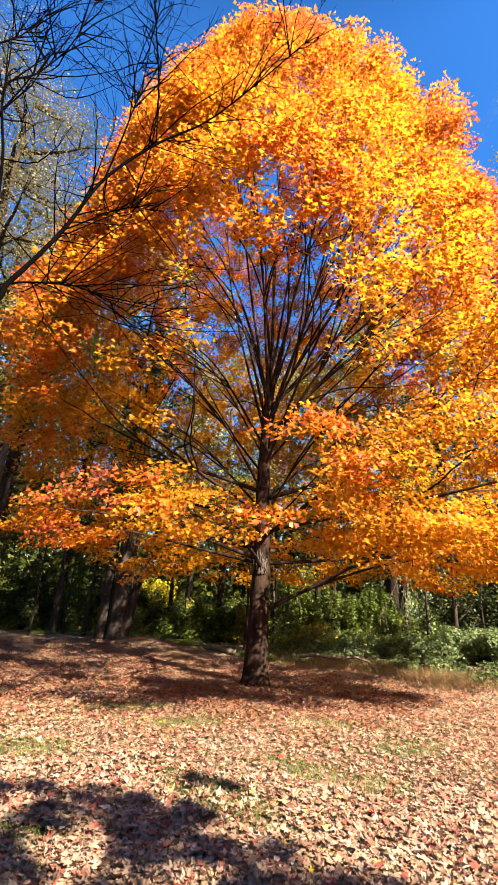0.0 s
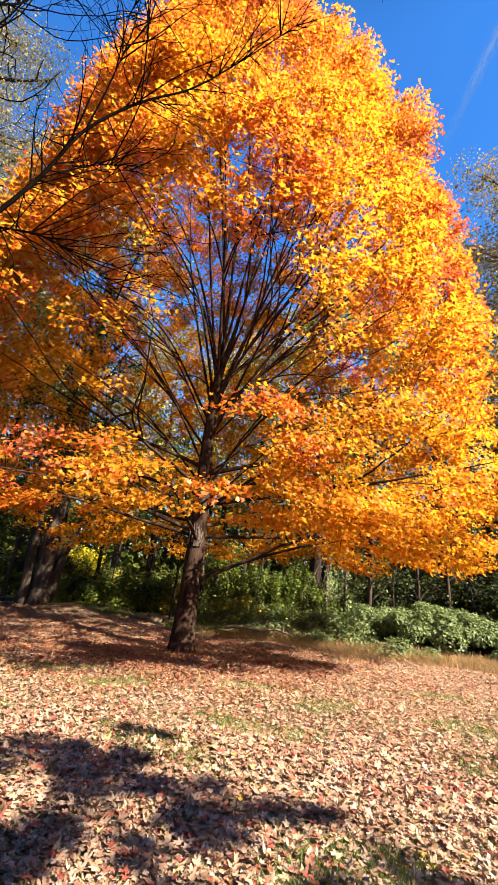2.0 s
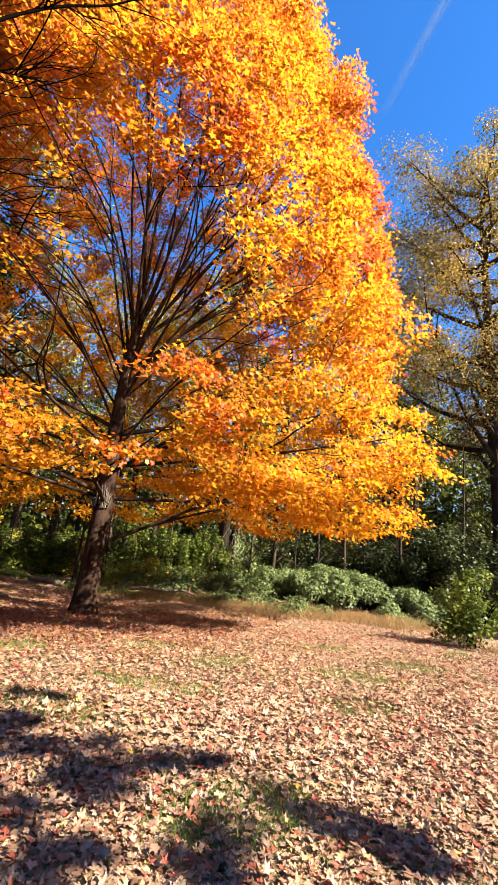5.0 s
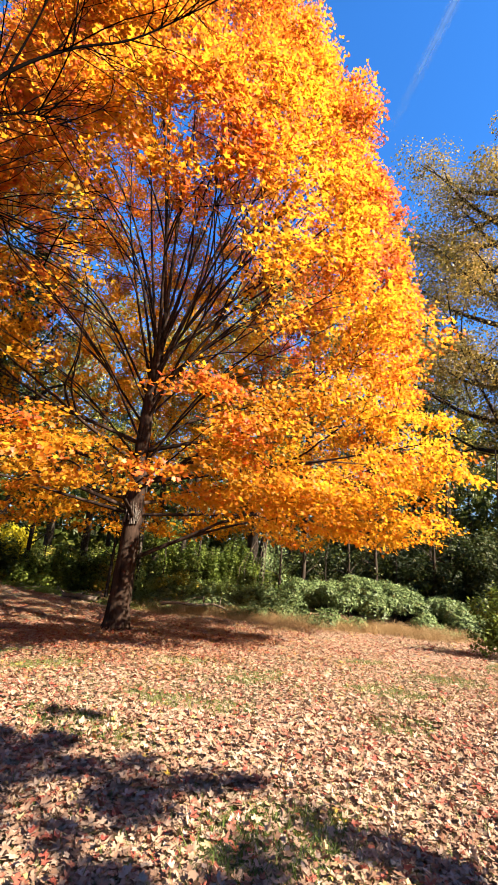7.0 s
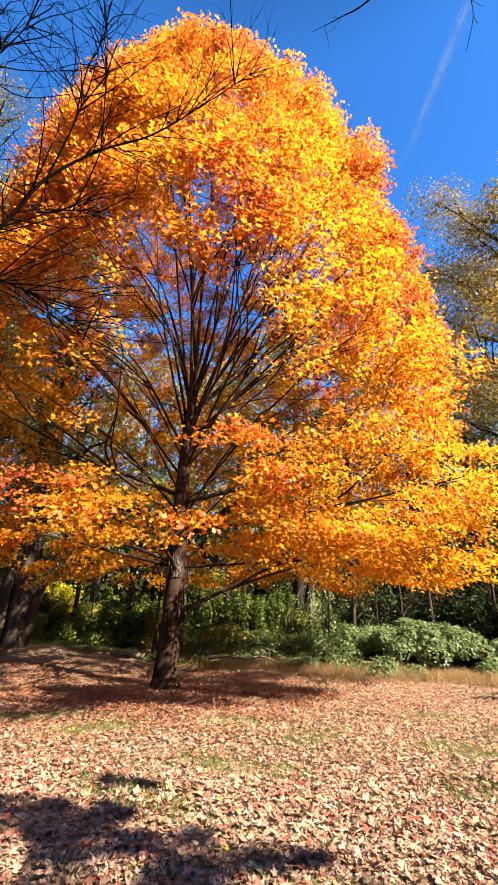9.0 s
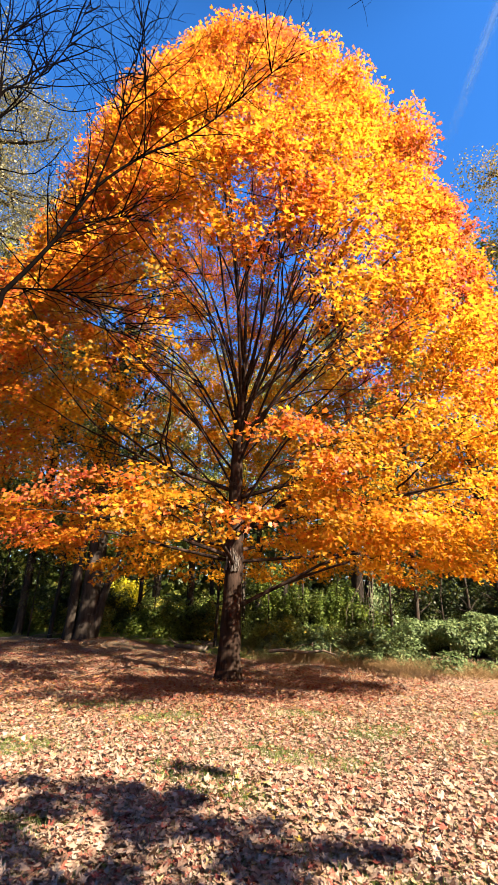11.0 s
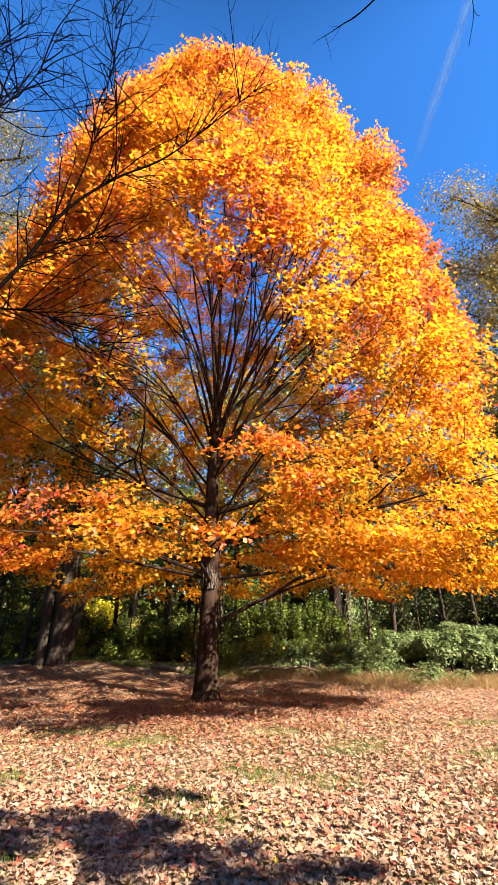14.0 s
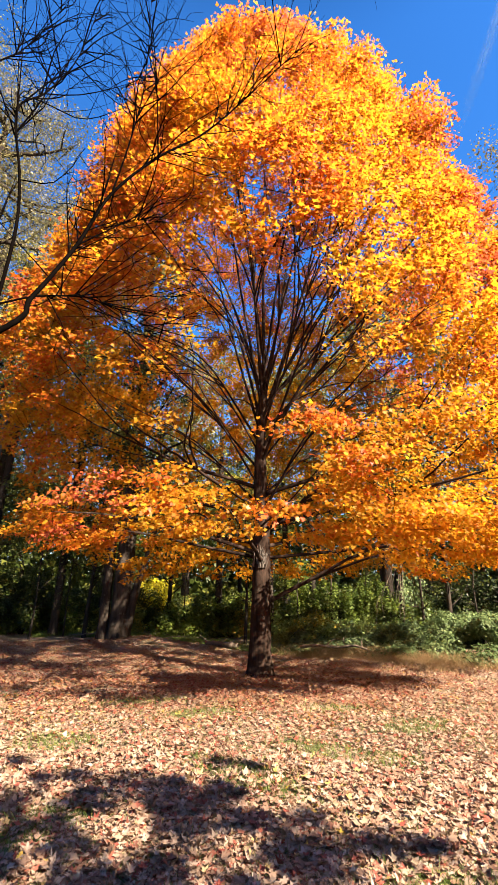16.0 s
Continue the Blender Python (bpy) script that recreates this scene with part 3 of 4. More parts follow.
        for s, shape, faces in ((hues == h) & near, FIVE, FIVE_F), ((hues == h) & ~near, LOBED, LOBED_F):
            if s.sum():
                pieces.append(scatter(shape, faces, p[s], nrm[s], size[s], r, r.uniform(-1.2, 2.2, s.sum()), head=tip[s]))
        crown = part(nm, mesh_np(nm, *join(pieces), mat), tree, lab, "stuff")
        if h == 1:
            # single leaves on the lowest boughs over the open lawn
            low_leaf = mesh_np("leaf", FIVE, FIVE_F, ORANGE_ONE)
            ids = np.flatnonzero((p[:, 2] < 4.0) & (p[:, 1] < -6.4) & (hues == 1))
            for i in r.choice(ids, min(200, len(ids)), replace=False):
                q = Vector(nrm[i] + np.array([0, -0.3, 0])).to_track_quat("Z", "Y") @ Euler((0, 0, r.uniform(0, 6.28))).to_quaternion()
                ob = part("leaf", low_leaf, crown)
                ob.matrix_basis = Matrix.LocRotScale(Vector(p[i] + r.normal(0, 0.04, 3)), q, Vector([size[i]] * 3))
    return tree


build_maple()

# ---- the wood behind ----
def skin_leaves(r, n, centres, radii, size, up=0.6, inner=0.35):
    """Leaves in the outer part of a few overlapping clumps."""
    which = r.integers(0, len(centres), n)
    d = unit(r.normal(size=(n, 3)))
    u = 1 - np.abs(r.normal(0, inner, n)).clip(0, 0.9)
    p = centres[which] + d * radii[which] * u[:, None]
    nrm = d * 0.6 + np.array([0, 0, up]) + r.normal(0, 0.5, (n, 3))
    return p, nrm, r.uniform(size[0], size[1], n)


def forest_tree(seed, height, thick, base, spread, mat, leaves, label, size=(0.13, 0.24), bark=GREYBARK, group="trees of the wood", clump=(0.8, 1.7), lean=0.4, rise=(0.2, 0.7), limbs=(0.93, 17), top=1.0):
    """A tall woodland tree with its foot at the origin."""
    r = np.random.default_rng(seed)
    tree = thing("forest_tree", 0, 0, 0, label, "tree", group)
    lx, ly = r.normal(0, lean, 2)
    line = wobble(curve_line([(0, 0, -0.1), (lx * 0.3, ly * 0.3, height * 0.35), (lx, ly, height * 0.7), (lx * 1.3, ly * 1.3, height * 0.96)], 22) * [1, 1, top], 0.05, r)
    rad = thick * np.interp(np.linspace(0, 1, 22), [0, 0.03, 0.5, 1], [1.35, 1.0, 0.7, 0.06])
    part("trunk", mesh_np("trunk", *tube(line, rad, 9), bark, True), tree)
    tips, pieces = [], []
    for k in range(limbs[1]):
        z = base + (height * limbs[0] - base) * (k + r.random()) / limbs[1]
        s = np.array([np.interp(z, line[:, 2], line[:, 0]), np.interp(z, line[:, 2], line[:, 1]), z])
        az = k * 2.4 + r.uniform(-0.4, 0.4)
        reach = spread * (1 - 0.6 * max(0, (z - base) / (height - base)) ** 1.6) * r.uniform(0.6, 1.0)
        e = s + np.array([math.cos(az) * reach, math.sin(az) * reach, reach * r.uniform(*rise)])
        p = wobble(curve_line([s, (s + e) / 2 + np.array([0, 0, -0.1 * reach]), e], 9), 0.08, r)
        pieces.append(tube(p, np.linspace(thick * (0.32 if group else 0.42), 0.015, 9), 5))
        tips += [e, p[6], p[4] + r.normal(0, 0.5, 3)]
        for q in (4, 6, 7):
            w = p[q] + unit(r.normal(size=3) + np.array([math.cos(az), math.sin(az), 0.4])) * reach * 0.4
            pieces.append(tube(curve_line([p[q], (p[q] + w) / 2 + r.normal(0, 0.1, 3), w], 5), np.linspace(0.035 if group else 0.06, 0.008, 5), 3))
            tips.append(w)
    part("branch_work", mesh_np("branch_work", *join(pieces), bark, True), tree, kind="stuff")
    if leaves:
        c = np.array(tips + [line[-1], line[-3]])
        rr = r.uniform(clump[0], clump[1], (len(c), 1)) * np.array([[1, 1, 0.7]])
        p, nrm, s = skin_leaves(r, leaves, c, rr, size)
        part("crown", mesh_np("crown", *scatter(OVAL, OVAL_F, p, nrm, s, r), mat), tree, kind="stuff")
    return tree


def shrub(seed, w, h, mat, leaves, label, size=(0.07, 0.14), name="shrub", group="shrubs at the edge of the wood"):
    r = np.random.default_rng(seed)
    ob = thing(name, 0, 0, 0, label, "shrub", group)
    stems, tips = [], []
    for k in range(14):
        az, reach = r.uniform(0, 6.28), w * r.uniform(0.15, 0.8)
        e = np.array([math.cos(az) * reach, math.sin(az) * reach, h * r.uniform(0.45, 0.9)])
        stems.append(tube(curve_line([(0.1 * math.cos(az), 0.1 * math.sin(az), -0.05), e * [0.4, 0.4, 0.6], e], 6), np.linspace(0.022, 0.006, 6), 4))
        tips += [e, e * [0.7, 0.7, 0.6], e * [1.05, 1.05, 0.35]]
    part("stem", mesh_np("stem", *join(stems), TWIG, True), ob, kind="stuff")
    c = np.array(tips)
    rr = r.uniform(0.25, 0.5, (len(c), 1)) * np.array([[w * 0.55, w * 0.55, h * 0.45]])
    p, nrm, s = skin_leaves(r, leaves, c, rr, size, 0.7)
    p[:, 2] = np.abs(p[:, 2]) + 0.02
    part("foliage", mesh_np("foliage", *scatter(OVAL, OVAL_F, p, nrm, s, r), mat), ob, kind="stuff")
    return ob


def place(ob, x, y, turn=0.0, scale=1.0, sink=0.05):
    ob.scale = (scale, scale, scale)
    ob.matrix_basis = pose(x, y, float(ground_z(x, y)) - sink, 0, 0, turn) @ Matrix.Diagonal((scale, scale, scale, 1))


def repeat(ob, x, y, turn, scale, sink=0.05):
    c = copy_thing(ob, pose(x, y, float(ground_z(x, y)) - sink, 0, 0, turn))
    c.scale = (scale, scale, scale)
    return c


def build_wood():
    r = np.random.default_rng(5)
    kinds = [forest_tree(31, 22, 0.26, 7, 4.2, OLIVE, 6500, "tall woodland tree with thin yellowing olive leaves"),
             forest_tree(32, 19, 0.20, 4, 3.8, GREEN, 6500, "tall woodland tree with dull green leaves"),
             forest_tree(33, 24, 0.30, 9, 4.6, OLIVE, 6000, "grey-barked woodland tree losing its yellowed leaves"),
             forest_tree(34, 15, 0.15, 3, 3.0, GREEN, 6000, "slender woodland tree with green leaves")]
    spots = [(-3.05, 23.6), (-12.5, 26), (-15, 22.5), (-9.6, 24.8), (-0.5, 26.5), (2.2, 24.0), (5.2, 22.6), (8.2, 23.5), (11.5, 22.5), (16.5, 26.0), (21.5, 17.5),
             (-18.5, 27), (-6, 30), (-11, 32), (0.5, 31), (6.5, 29), (12, 28), (18, 27), (21.5, 20), (24, 17.5), (-20, 20), (-22, 33), (-3, 36), (9, 36), (17, 35), (25, 24), (-15, 39), (3, 41), (24, 33),
             (-13.5, 20.5), (-11.0, 22.8), (-17.5, 23.5), (-21, 24), (-27, 24), (-30, 31), (28, 14), (30, 38), (-24, 42), (-9, 44), (14, 44), (-33, 40),
             # unseen trees off to the right, added to shade the ground behind the bank
             (24, 11.2), (27, 10.5), (30, 9.5)]
    for k, (x, y) in enumerate(spots):
        if k < 4:
            place(kinds[k], x, y, r.uniform(0, 360), 0.75 if k in (0, 3) else 1.0)
        else:
            # lower behind the maple, so that the sky shows through its crown
            low = 0.8 if -11.5 < x < 6 and y < 34 else 1.0
            repeat(kinds[(0, 2, 0, 1)[k % 4] if low < 1 else int(r.integers(0, 4))], x, y, r.uniform(0, 360), low * r.uniform(0.85, 1.15))
    # the oak beside the maple, taller than the others
    oak = forest_tree(41, 29, 0.44, 7, 8.0, OAK, 95000, "big oak with sparse yellow-brown autumn leaves", (0.09, 0.16), group="", clump=(0.9, 1.9), rise=(0.35, 0.95), limbs=(0.88, 42), top=0.9)
    oak.name = "oak_tree"
    place(oak, 18.8, 18.8, 40, 1.0)
    # the old twin-stemmed tree at the edge of the lawn
    twin = forest_tree(43, 21, 0.42, 7, 4.5, OLIVE, 9000, "old thick woodland tree with grey ridged bark and yellowing leaves", group="", lean=0.05)
    part("side_stem", mesh_np("side_stem", *tube(curve_line([(0.22, 0, -0.1), (0.42, -0.05, 0.9), (0.62, 0, 2.2), (1.15, 0.1, 4.4), (1.4, 0.2, 7.0)], 18), np.linspace(0.24, 0.07, 18), 9), GREYBARK, True), twin, "stem that leans out from the foot")
    twin.name = "old_tree"
    place(twin, -6.8, 20.0, 0, 1.0)
    twin2 = forest_tree(44, 18, 0.26, 7, 3.5, GREEN, 6000, "dark tree trunk close beside the old tree", group="", lean=0.05)
    place(twin2, -7.5, 20.0, 0, 0.85)
    # tall trees behind the bare branches
    tall = forest_tree(45, 27, 0.36, 8, 6.0, PALE, 46000, "tall tree with sparse pale tan and green leaves", (0.06, 0.11), group="", clump=(0.9, 1.9))
    place(tall, -12.5, 14.5, 0, 1.0)
    repeat(tall, -15.5, 19.0, 130, 1.0)
    pale = forest_tree(46, 20, 0.17, 9, 3.0, OLIVE, 3500, "slender tree with pale bark at the edge of the wood", group="", bark=STUB)
    place(pale, -12.7, 18.4, 0, 1.0)
    # shrubs
    green = shrub(51, 1.5, 1.7, BUSH, 5200, "dense dark green shrub")
    green2 = shrub(52, 1.1, 2.6, BUSH, 5600, "tall green understorey shrub")
    mixed_shrub = shrub(53, 1.4, 1.4, OLIVE, 4800, "shrub with yellowing leaves")
    yellow = shrub(54, 1.6, 2.5, YELLOW, 5500, "bright yellow autumn shrub", group="")
    place(yellow, -7.3, 27.0, 0, 1.2)
    place(green, -4.5, 22.2, 0, 1.15)
    place(green2, 3.3, 20.2, 0, 1.0)
    place(mixed_shrub, 1.2, 19.8, 0, 1.0)
    near = shrub(57, 1.3, 2.0, BUSH, 4200, "sunlit green bush at the end of the bank", (0.06, 0.12), group="")
    place(near, 9.0, 10.1, 0, 1.0)
    # the thicket behind the bank, its shade painted into a darker leaf colour
    thicket = shrub(58, 2.2, 3.6, THICKET, 9000, "evergreen thicket, its leaves coloured darker for the shade of the wood", (0.09, 0.17), group="dark thickets")
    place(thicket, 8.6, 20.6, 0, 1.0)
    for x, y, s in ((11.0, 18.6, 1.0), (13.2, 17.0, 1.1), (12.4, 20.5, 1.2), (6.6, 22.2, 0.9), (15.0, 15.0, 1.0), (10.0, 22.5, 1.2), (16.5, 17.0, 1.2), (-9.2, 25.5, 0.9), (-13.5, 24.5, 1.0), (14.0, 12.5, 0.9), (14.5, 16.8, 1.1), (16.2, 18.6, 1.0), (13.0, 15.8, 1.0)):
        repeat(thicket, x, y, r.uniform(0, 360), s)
    # darker leaves than the other shrubs, in place of the maple's shade
    shade_shrub = shrub(59, 1.4, 1.9, GREEN, 5200, "green shrub with darker leaves that imitate the shade of the maple")
    place(shade_shrub, -3.4, 24.2, 0, 1.0)
    weeds = shrub(60, 1.0, 1.35, WEED, 4200, "pale green tangle of sunlit weeds beside a fallen branch", (0.05, 0.10), group="weeds at the lawn's edge")
    place(weeds, 2.5, 18.6, 0, 1.0)
    for x, y, s in ((1.4, 18.9, 0.85), (3.6, 18.2, 0.95), (4.4, 17.5, 0.7), (0.4, 19.3, 0.7), (5.6, 16.9, 0.6), (0.2, 20.6, 0.9), (1.6, 20.3, 1.1), (2.9, 20.0, 1.0), (-1.0, 21.2, 0.8), (4.2, 19.7, 0.9)):
        repeat(weeds, x, y, r.uniform(0, 360), s)
    for k in range(70):
        u = k / 69
        x = -24 + 39 * u + r.uniform(-0.8, 0.8)
        front = np.interp(x, [-24, -10, -4, 2, 6, 9.5, 11, 18], [24.5, 24.5, 24, 21, 19.2, 18.6, 18.0, 17.0])
        y = front + abs(r.normal(0.3, 1.6))
        if -8.2 < x < -3.2 and y < 26:
            y += 3.0
        if x > 5.5:
            y += 3.5
        # mostly the darker-leaved shrub, where the ground lies in shade
        src = ((shade_shrub, green, mixed_shrub, shade_shrub) if x < -0.5 else (shade_shrub, green, shade_shrub, green2))[int(r.integers(0, 4))]
        repeat(src, x, y, r.uniform(0, 360), r.uniform(0.75, 1.35))
    # dense far wood that closes the view; the unseen part behind is added to cut sky light
    n = 200000
    a = np.where(np.arange(n) < 170000, r.uniform(radians(-15), radians(195), n), r.uniform(radians(195), radians(345), n))
    behind = a > radians(195)
    d = np.where(behind, r.uniform(32, 43, n), r.uniform(46, 60, n))
    tall = np.where(behind, 19 * r.random(n), 20 * r.random(n) ** 2.2) * (0.75 + 0.25 * np.sin(a * 23) * np.sin(a * 9))
    p = np.stack([d * np.cos(a), d * np.sin(a), 0.2 + tall], -1)
    nrm = r.normal(size=(n, 3)) + np.array([0, -0.4, 0.5])
    far = new("distant_woods", mesh_np("distant_woods", *scatter(OVAL, OVAL_F, p, nrm, r.uniform(0.45, 0.95, n), r), GREEN))
    tagged(far, "distant shaded woods, with an added unseen ring behind the lawn that blocks sky light", "woods", kind="stuff")


build_wood()


# ---- vine-covered bank and dry grass ----
def bank_line(u):
    k = [0, 0.25, 0.5, 0.7, 0.85, 1]
    return np.stack([np.interp(u, k, [0.8, 3.5, 5.9, 8.0, 9.8, 11.6]), np.interp(u, k, [19.2, 18.6, 16.8, 16.0, 15.4, 14.8])], -1)


def build_bank():
    r = np.random.default_rng(61)
    # a heap of overlapping tussocks
    m = 190
    u, w = r.random(m), r.uniform(-1, 1, m)
    c = bank_line(u)
    t = unit(bank_line(np.clip(u + 0.02, 0, 1)) - bank_line(np.clip(u - 0.02, 0, 1)))
    side = np.stack([t[:, 1], -t[:, 0]], -1)
    xy = c - side * (w * 1.45)[:, None]
    crest = np.interp(u, [0, 0.25, 0.5, 0.65, 0.8, 1], [0.75, 0.9, 1.2, 1.6, 1.45, 0.95])
    wide = r.uniform(0.3, 0.62, m)
    tall = crest * (1 - 0.75 * np.clip(-w + 0.15, 0, 1) ** 1.6) + r.normal(0, 0.12, m)
    n = 80000
    k = r.integers(0, m, n)
    d = unit(r.normal(size=(n, 3)) + np.array([0, 0, 0.6]))
    shell = (1 - np.abs(r.normal(0, 0.12, n))).clip(0.3, 1.1) * (1 + 0.15 * np.sin(d[:, 0] * 9 + k) * np.sin(d[:, 1] * 8 + 2 * k))
    p = np.column_stack([xy[k] + d[:, :2] * (wide[k] * shell)[:, None], np.maximum(tall[k] - wide[k] * 0.8 + d[:, 2] * wide[k] * 0.8 * shell, 0.02 + 0.15 * r.random(n))])
    p[:, 2] += ground_z(p[:, 0], p[:, 1]) + 0.03
    nrm = d * 0.9 + np.array([0, 0, 0.45]) + r.normal(0, 0.4, (n, 3))
    bank = thing("vine_bank", 6.5, 16.0, 0, "low bank of brambles overgrown with green vine leaves", "bramble bank")
    p -= np.array([6.5, 16.0, 0])
    part("vine_leaves", mesh_np("vine_leaves", *scatter(LOBED, LOBED_F, p, nrm, r.uniform(0.05, 0.12, n), r), IVY), bank, kind="stuff")
    stems = []
    for k in range(120):
        q = p[int(r.integers(0, n))]
        e = q + np.array([r.normal(0, 0.6), r.normal(0, 0.6), 0.1])
        g = np.array([(q[0] + e[0]) / 2, (q[1] + e[1]) / 2, max(q[2], 0.3) * 0.5])
        stems.append(tube(curve_line([q, g, e * [1, 1, 0.3]], 6), np.full(6, 0.006), 3))
    part("cane_tangle", mesh_np("cane_tangle", *join(stems), TWIG, True), bank, kind="stuff")
    # clumps of dry grass at its foot
    m, per = 85, 560
    u = r.random(m)
    c = bank_line(u)
    t = unit(bank_line(np.clip(u + 0.02, 0, 1)) - bank_line(np.clip(u - 0.02, 0, 1)))
    side = np.stack([t[:, 1], -t[:, 0]], -1)
    c = c + side * (1.0 + np.abs(r.normal(0, 0.45, m)))[:, None]
    k = np.repeat(np.arange(m), per)
    xy = c[k] + r.normal(0, 0.3, (m * per, 2)) * r.uniform(0.7, 1.5, m)[k][:, None]
    tall = r.uniform(0.15, 0.55, m)[k]
    grass_tufts("dry_grass", xy, tall * r.uniform(0.4, 1.0, m * per), STRAW, r, "clumps of dry brown grass at the foot of the bank", 0.009)


def grass_tufts(name, xy, h, mat, r, label, width):
    n = len(xy)
    z = ground_z(xy[:, 0], xy[:, 1])
    a = r.uniform(0, 6.283, n)
    s = np.stack([np.cos(a), np.sin(a), 0 * a], -1)
    lean = np.column_stack([r.normal(0, 0.5, (n, 2)), np.ones(n)])
    bend = np.column_stack([r.normal(0, 0.7, (n, 2)), -np.abs(r.normal(0, 0.5, n))])
    b = np.column_stack([xy, z - 0.01])
    k = BLADE
    v = b[:, None] + s[:, None] * (k[None, :, :1] * width) + (lean * h[:, None])[:, None] * k[None, :, 1:2] + (bend * h[:, None])[:, None] * k[None, :, 2:] * 2
    f = (BLADE_F[None] + (np.arange(n) * 6)[:, None, None]).reshape(-1, 4)
    ob = new(name, mesh_np(name, v.reshape(-1, 3), f, mat))
    return tagged(ob, label, "grass", kind="stuff")


build_bank()


# ---- fallen wood, vine curtain, grass at the lawn's edge ----
def build_edge():
    r = np.random.default_rng(65)

    def log(pts, thick, label):
        p = np.array(pts, float)
        p[:, 2] += ground_z(p[:, 0], p[:, 1])
        o = p[0].copy()
        ob = thing("fallen_log", *o, label, "log")
        q = wobble(curve_line(p - o, 22), 0.02, r)
        rad = thick * np.linspace(1, 0.45, 22) * (1 + 0.15 * np.sin(np.arange(22) * 1.7))
        part("stem", mesh_np("stem", *tube(q, rad, 8), PALEBARK, True), ob)
        for k in (7, 12, 17):
            e = q[k] + np.array([r.normal(0, 0.35), r.normal(0, 0.3), r.uniform(0.1, 0.45)])
            part("branch_stub", mesh_np("branch_stub", *tube(curve_line([q[k], (q[k] + e) / 2 + r.normal(0, 0.04, 3), e], 7), np.linspace(thick * 0.4, 0.008, 7), 5), PALEBARK, True), ob)

    log([(0.7, 17.3, 0.30), (1.3, 17.2, 0.36), (2.2, 17.1, 0.30), (2.7, 17.0, 0.34), (3.3, 16.7, 0.05)], 0.06, "crooked dead branch lying along the edge of the lawn")
    log([(-1.6, 18.6, 0.10), (-2.3, 18.9, 0.14), (-3.0, 19.2, 0.10)], 0.13, "short pale log lying in the shade of the wood")
    # vines that hang from a dead tree
    vine = thing("vine_curtain", 5.1, 19.2, float(ground_z(5.1, 19.2)), "pale green vine hanging in strands from a dead stem", "vine")
    strands, lp = [], []
    for k in range(26):
        x, y = r.normal(0, 0.42), r.normal(0, 0.25)
        top = 3.4 + r.normal(0, 0.25)
        q = wobble(curve_line([(x * 0.4, y, top), (x, y - 0.1, top * 0.6), (x * 1.15, y - 0.15, r.uniform(0.4, 1.3))], 10), 0.05, r)
        strands.append(tube(q, np.full(10, 0.008), 3))
        if x > -0.15:
            lp.append(q[r.integers(0, 10, 130)] + r.normal(0, 0.08, (130, 3)))
    part("dead_stem", mesh_np("dead_stem", *tube(curve_line([(-0.3, 0.1, -0.1), (-0.2, 0.1, 2), (0.1, 0, 4.2)], 10), np.linspace(0.09, 0.05, 10), 7), GREYBARK, True), vine)
    part("vine_strand", mesh_np("vine_strand", *join(strands), PALEBARK, True), vine, kind="stuff")
    lp = np.concatenate(lp)
    nrm = np.array([0.2, -1.0, 0.4]) + r.normal(0, 0.5, (len(lp), 3))
    part("vine_leaf", mesh_np("vine_leaf", *scatter(LOBED, LOBED_F, lp, nrm, r.uniform(0.06, 0.12, len(lp)), r), IVY), vine, kind="stuff")
    # grass along the edge of the wood
    n = 42000
    x = r.uniform(-12, 4.5, n)
    y = np.interp(x, [-12, -7, -3, 0, 3, 4.5], [22.5, 21.5, 19.5, 17.2, 17.3, 17.0]) + np.abs(r.normal(0, 0.9, n))
    h = r.uniform(0.08, 0.3, n) * (0.6 + 0.6 * np.sin(x * 2.1) ** 2)
    grass_tufts("edge_grass", np.column_stack([x, y]), h, TURF, r, "unmown greenish grass where the lawn meets the wood", 0.007)
    n = 150
    a = r.uniform(0, 6.28, n)
    xy = np.column_stack([8.8 + 0.35 * np.cos(a) * r.random(n), 9.2 + 0.35 * np.sin(a) * r.random(n)])
    grass_tufts("dry_grass", xy, r.uniform(0.2, 0.5, n), STRAW, r, "tuft of tall dry grass beside the bush", 0.007)


build_edge()


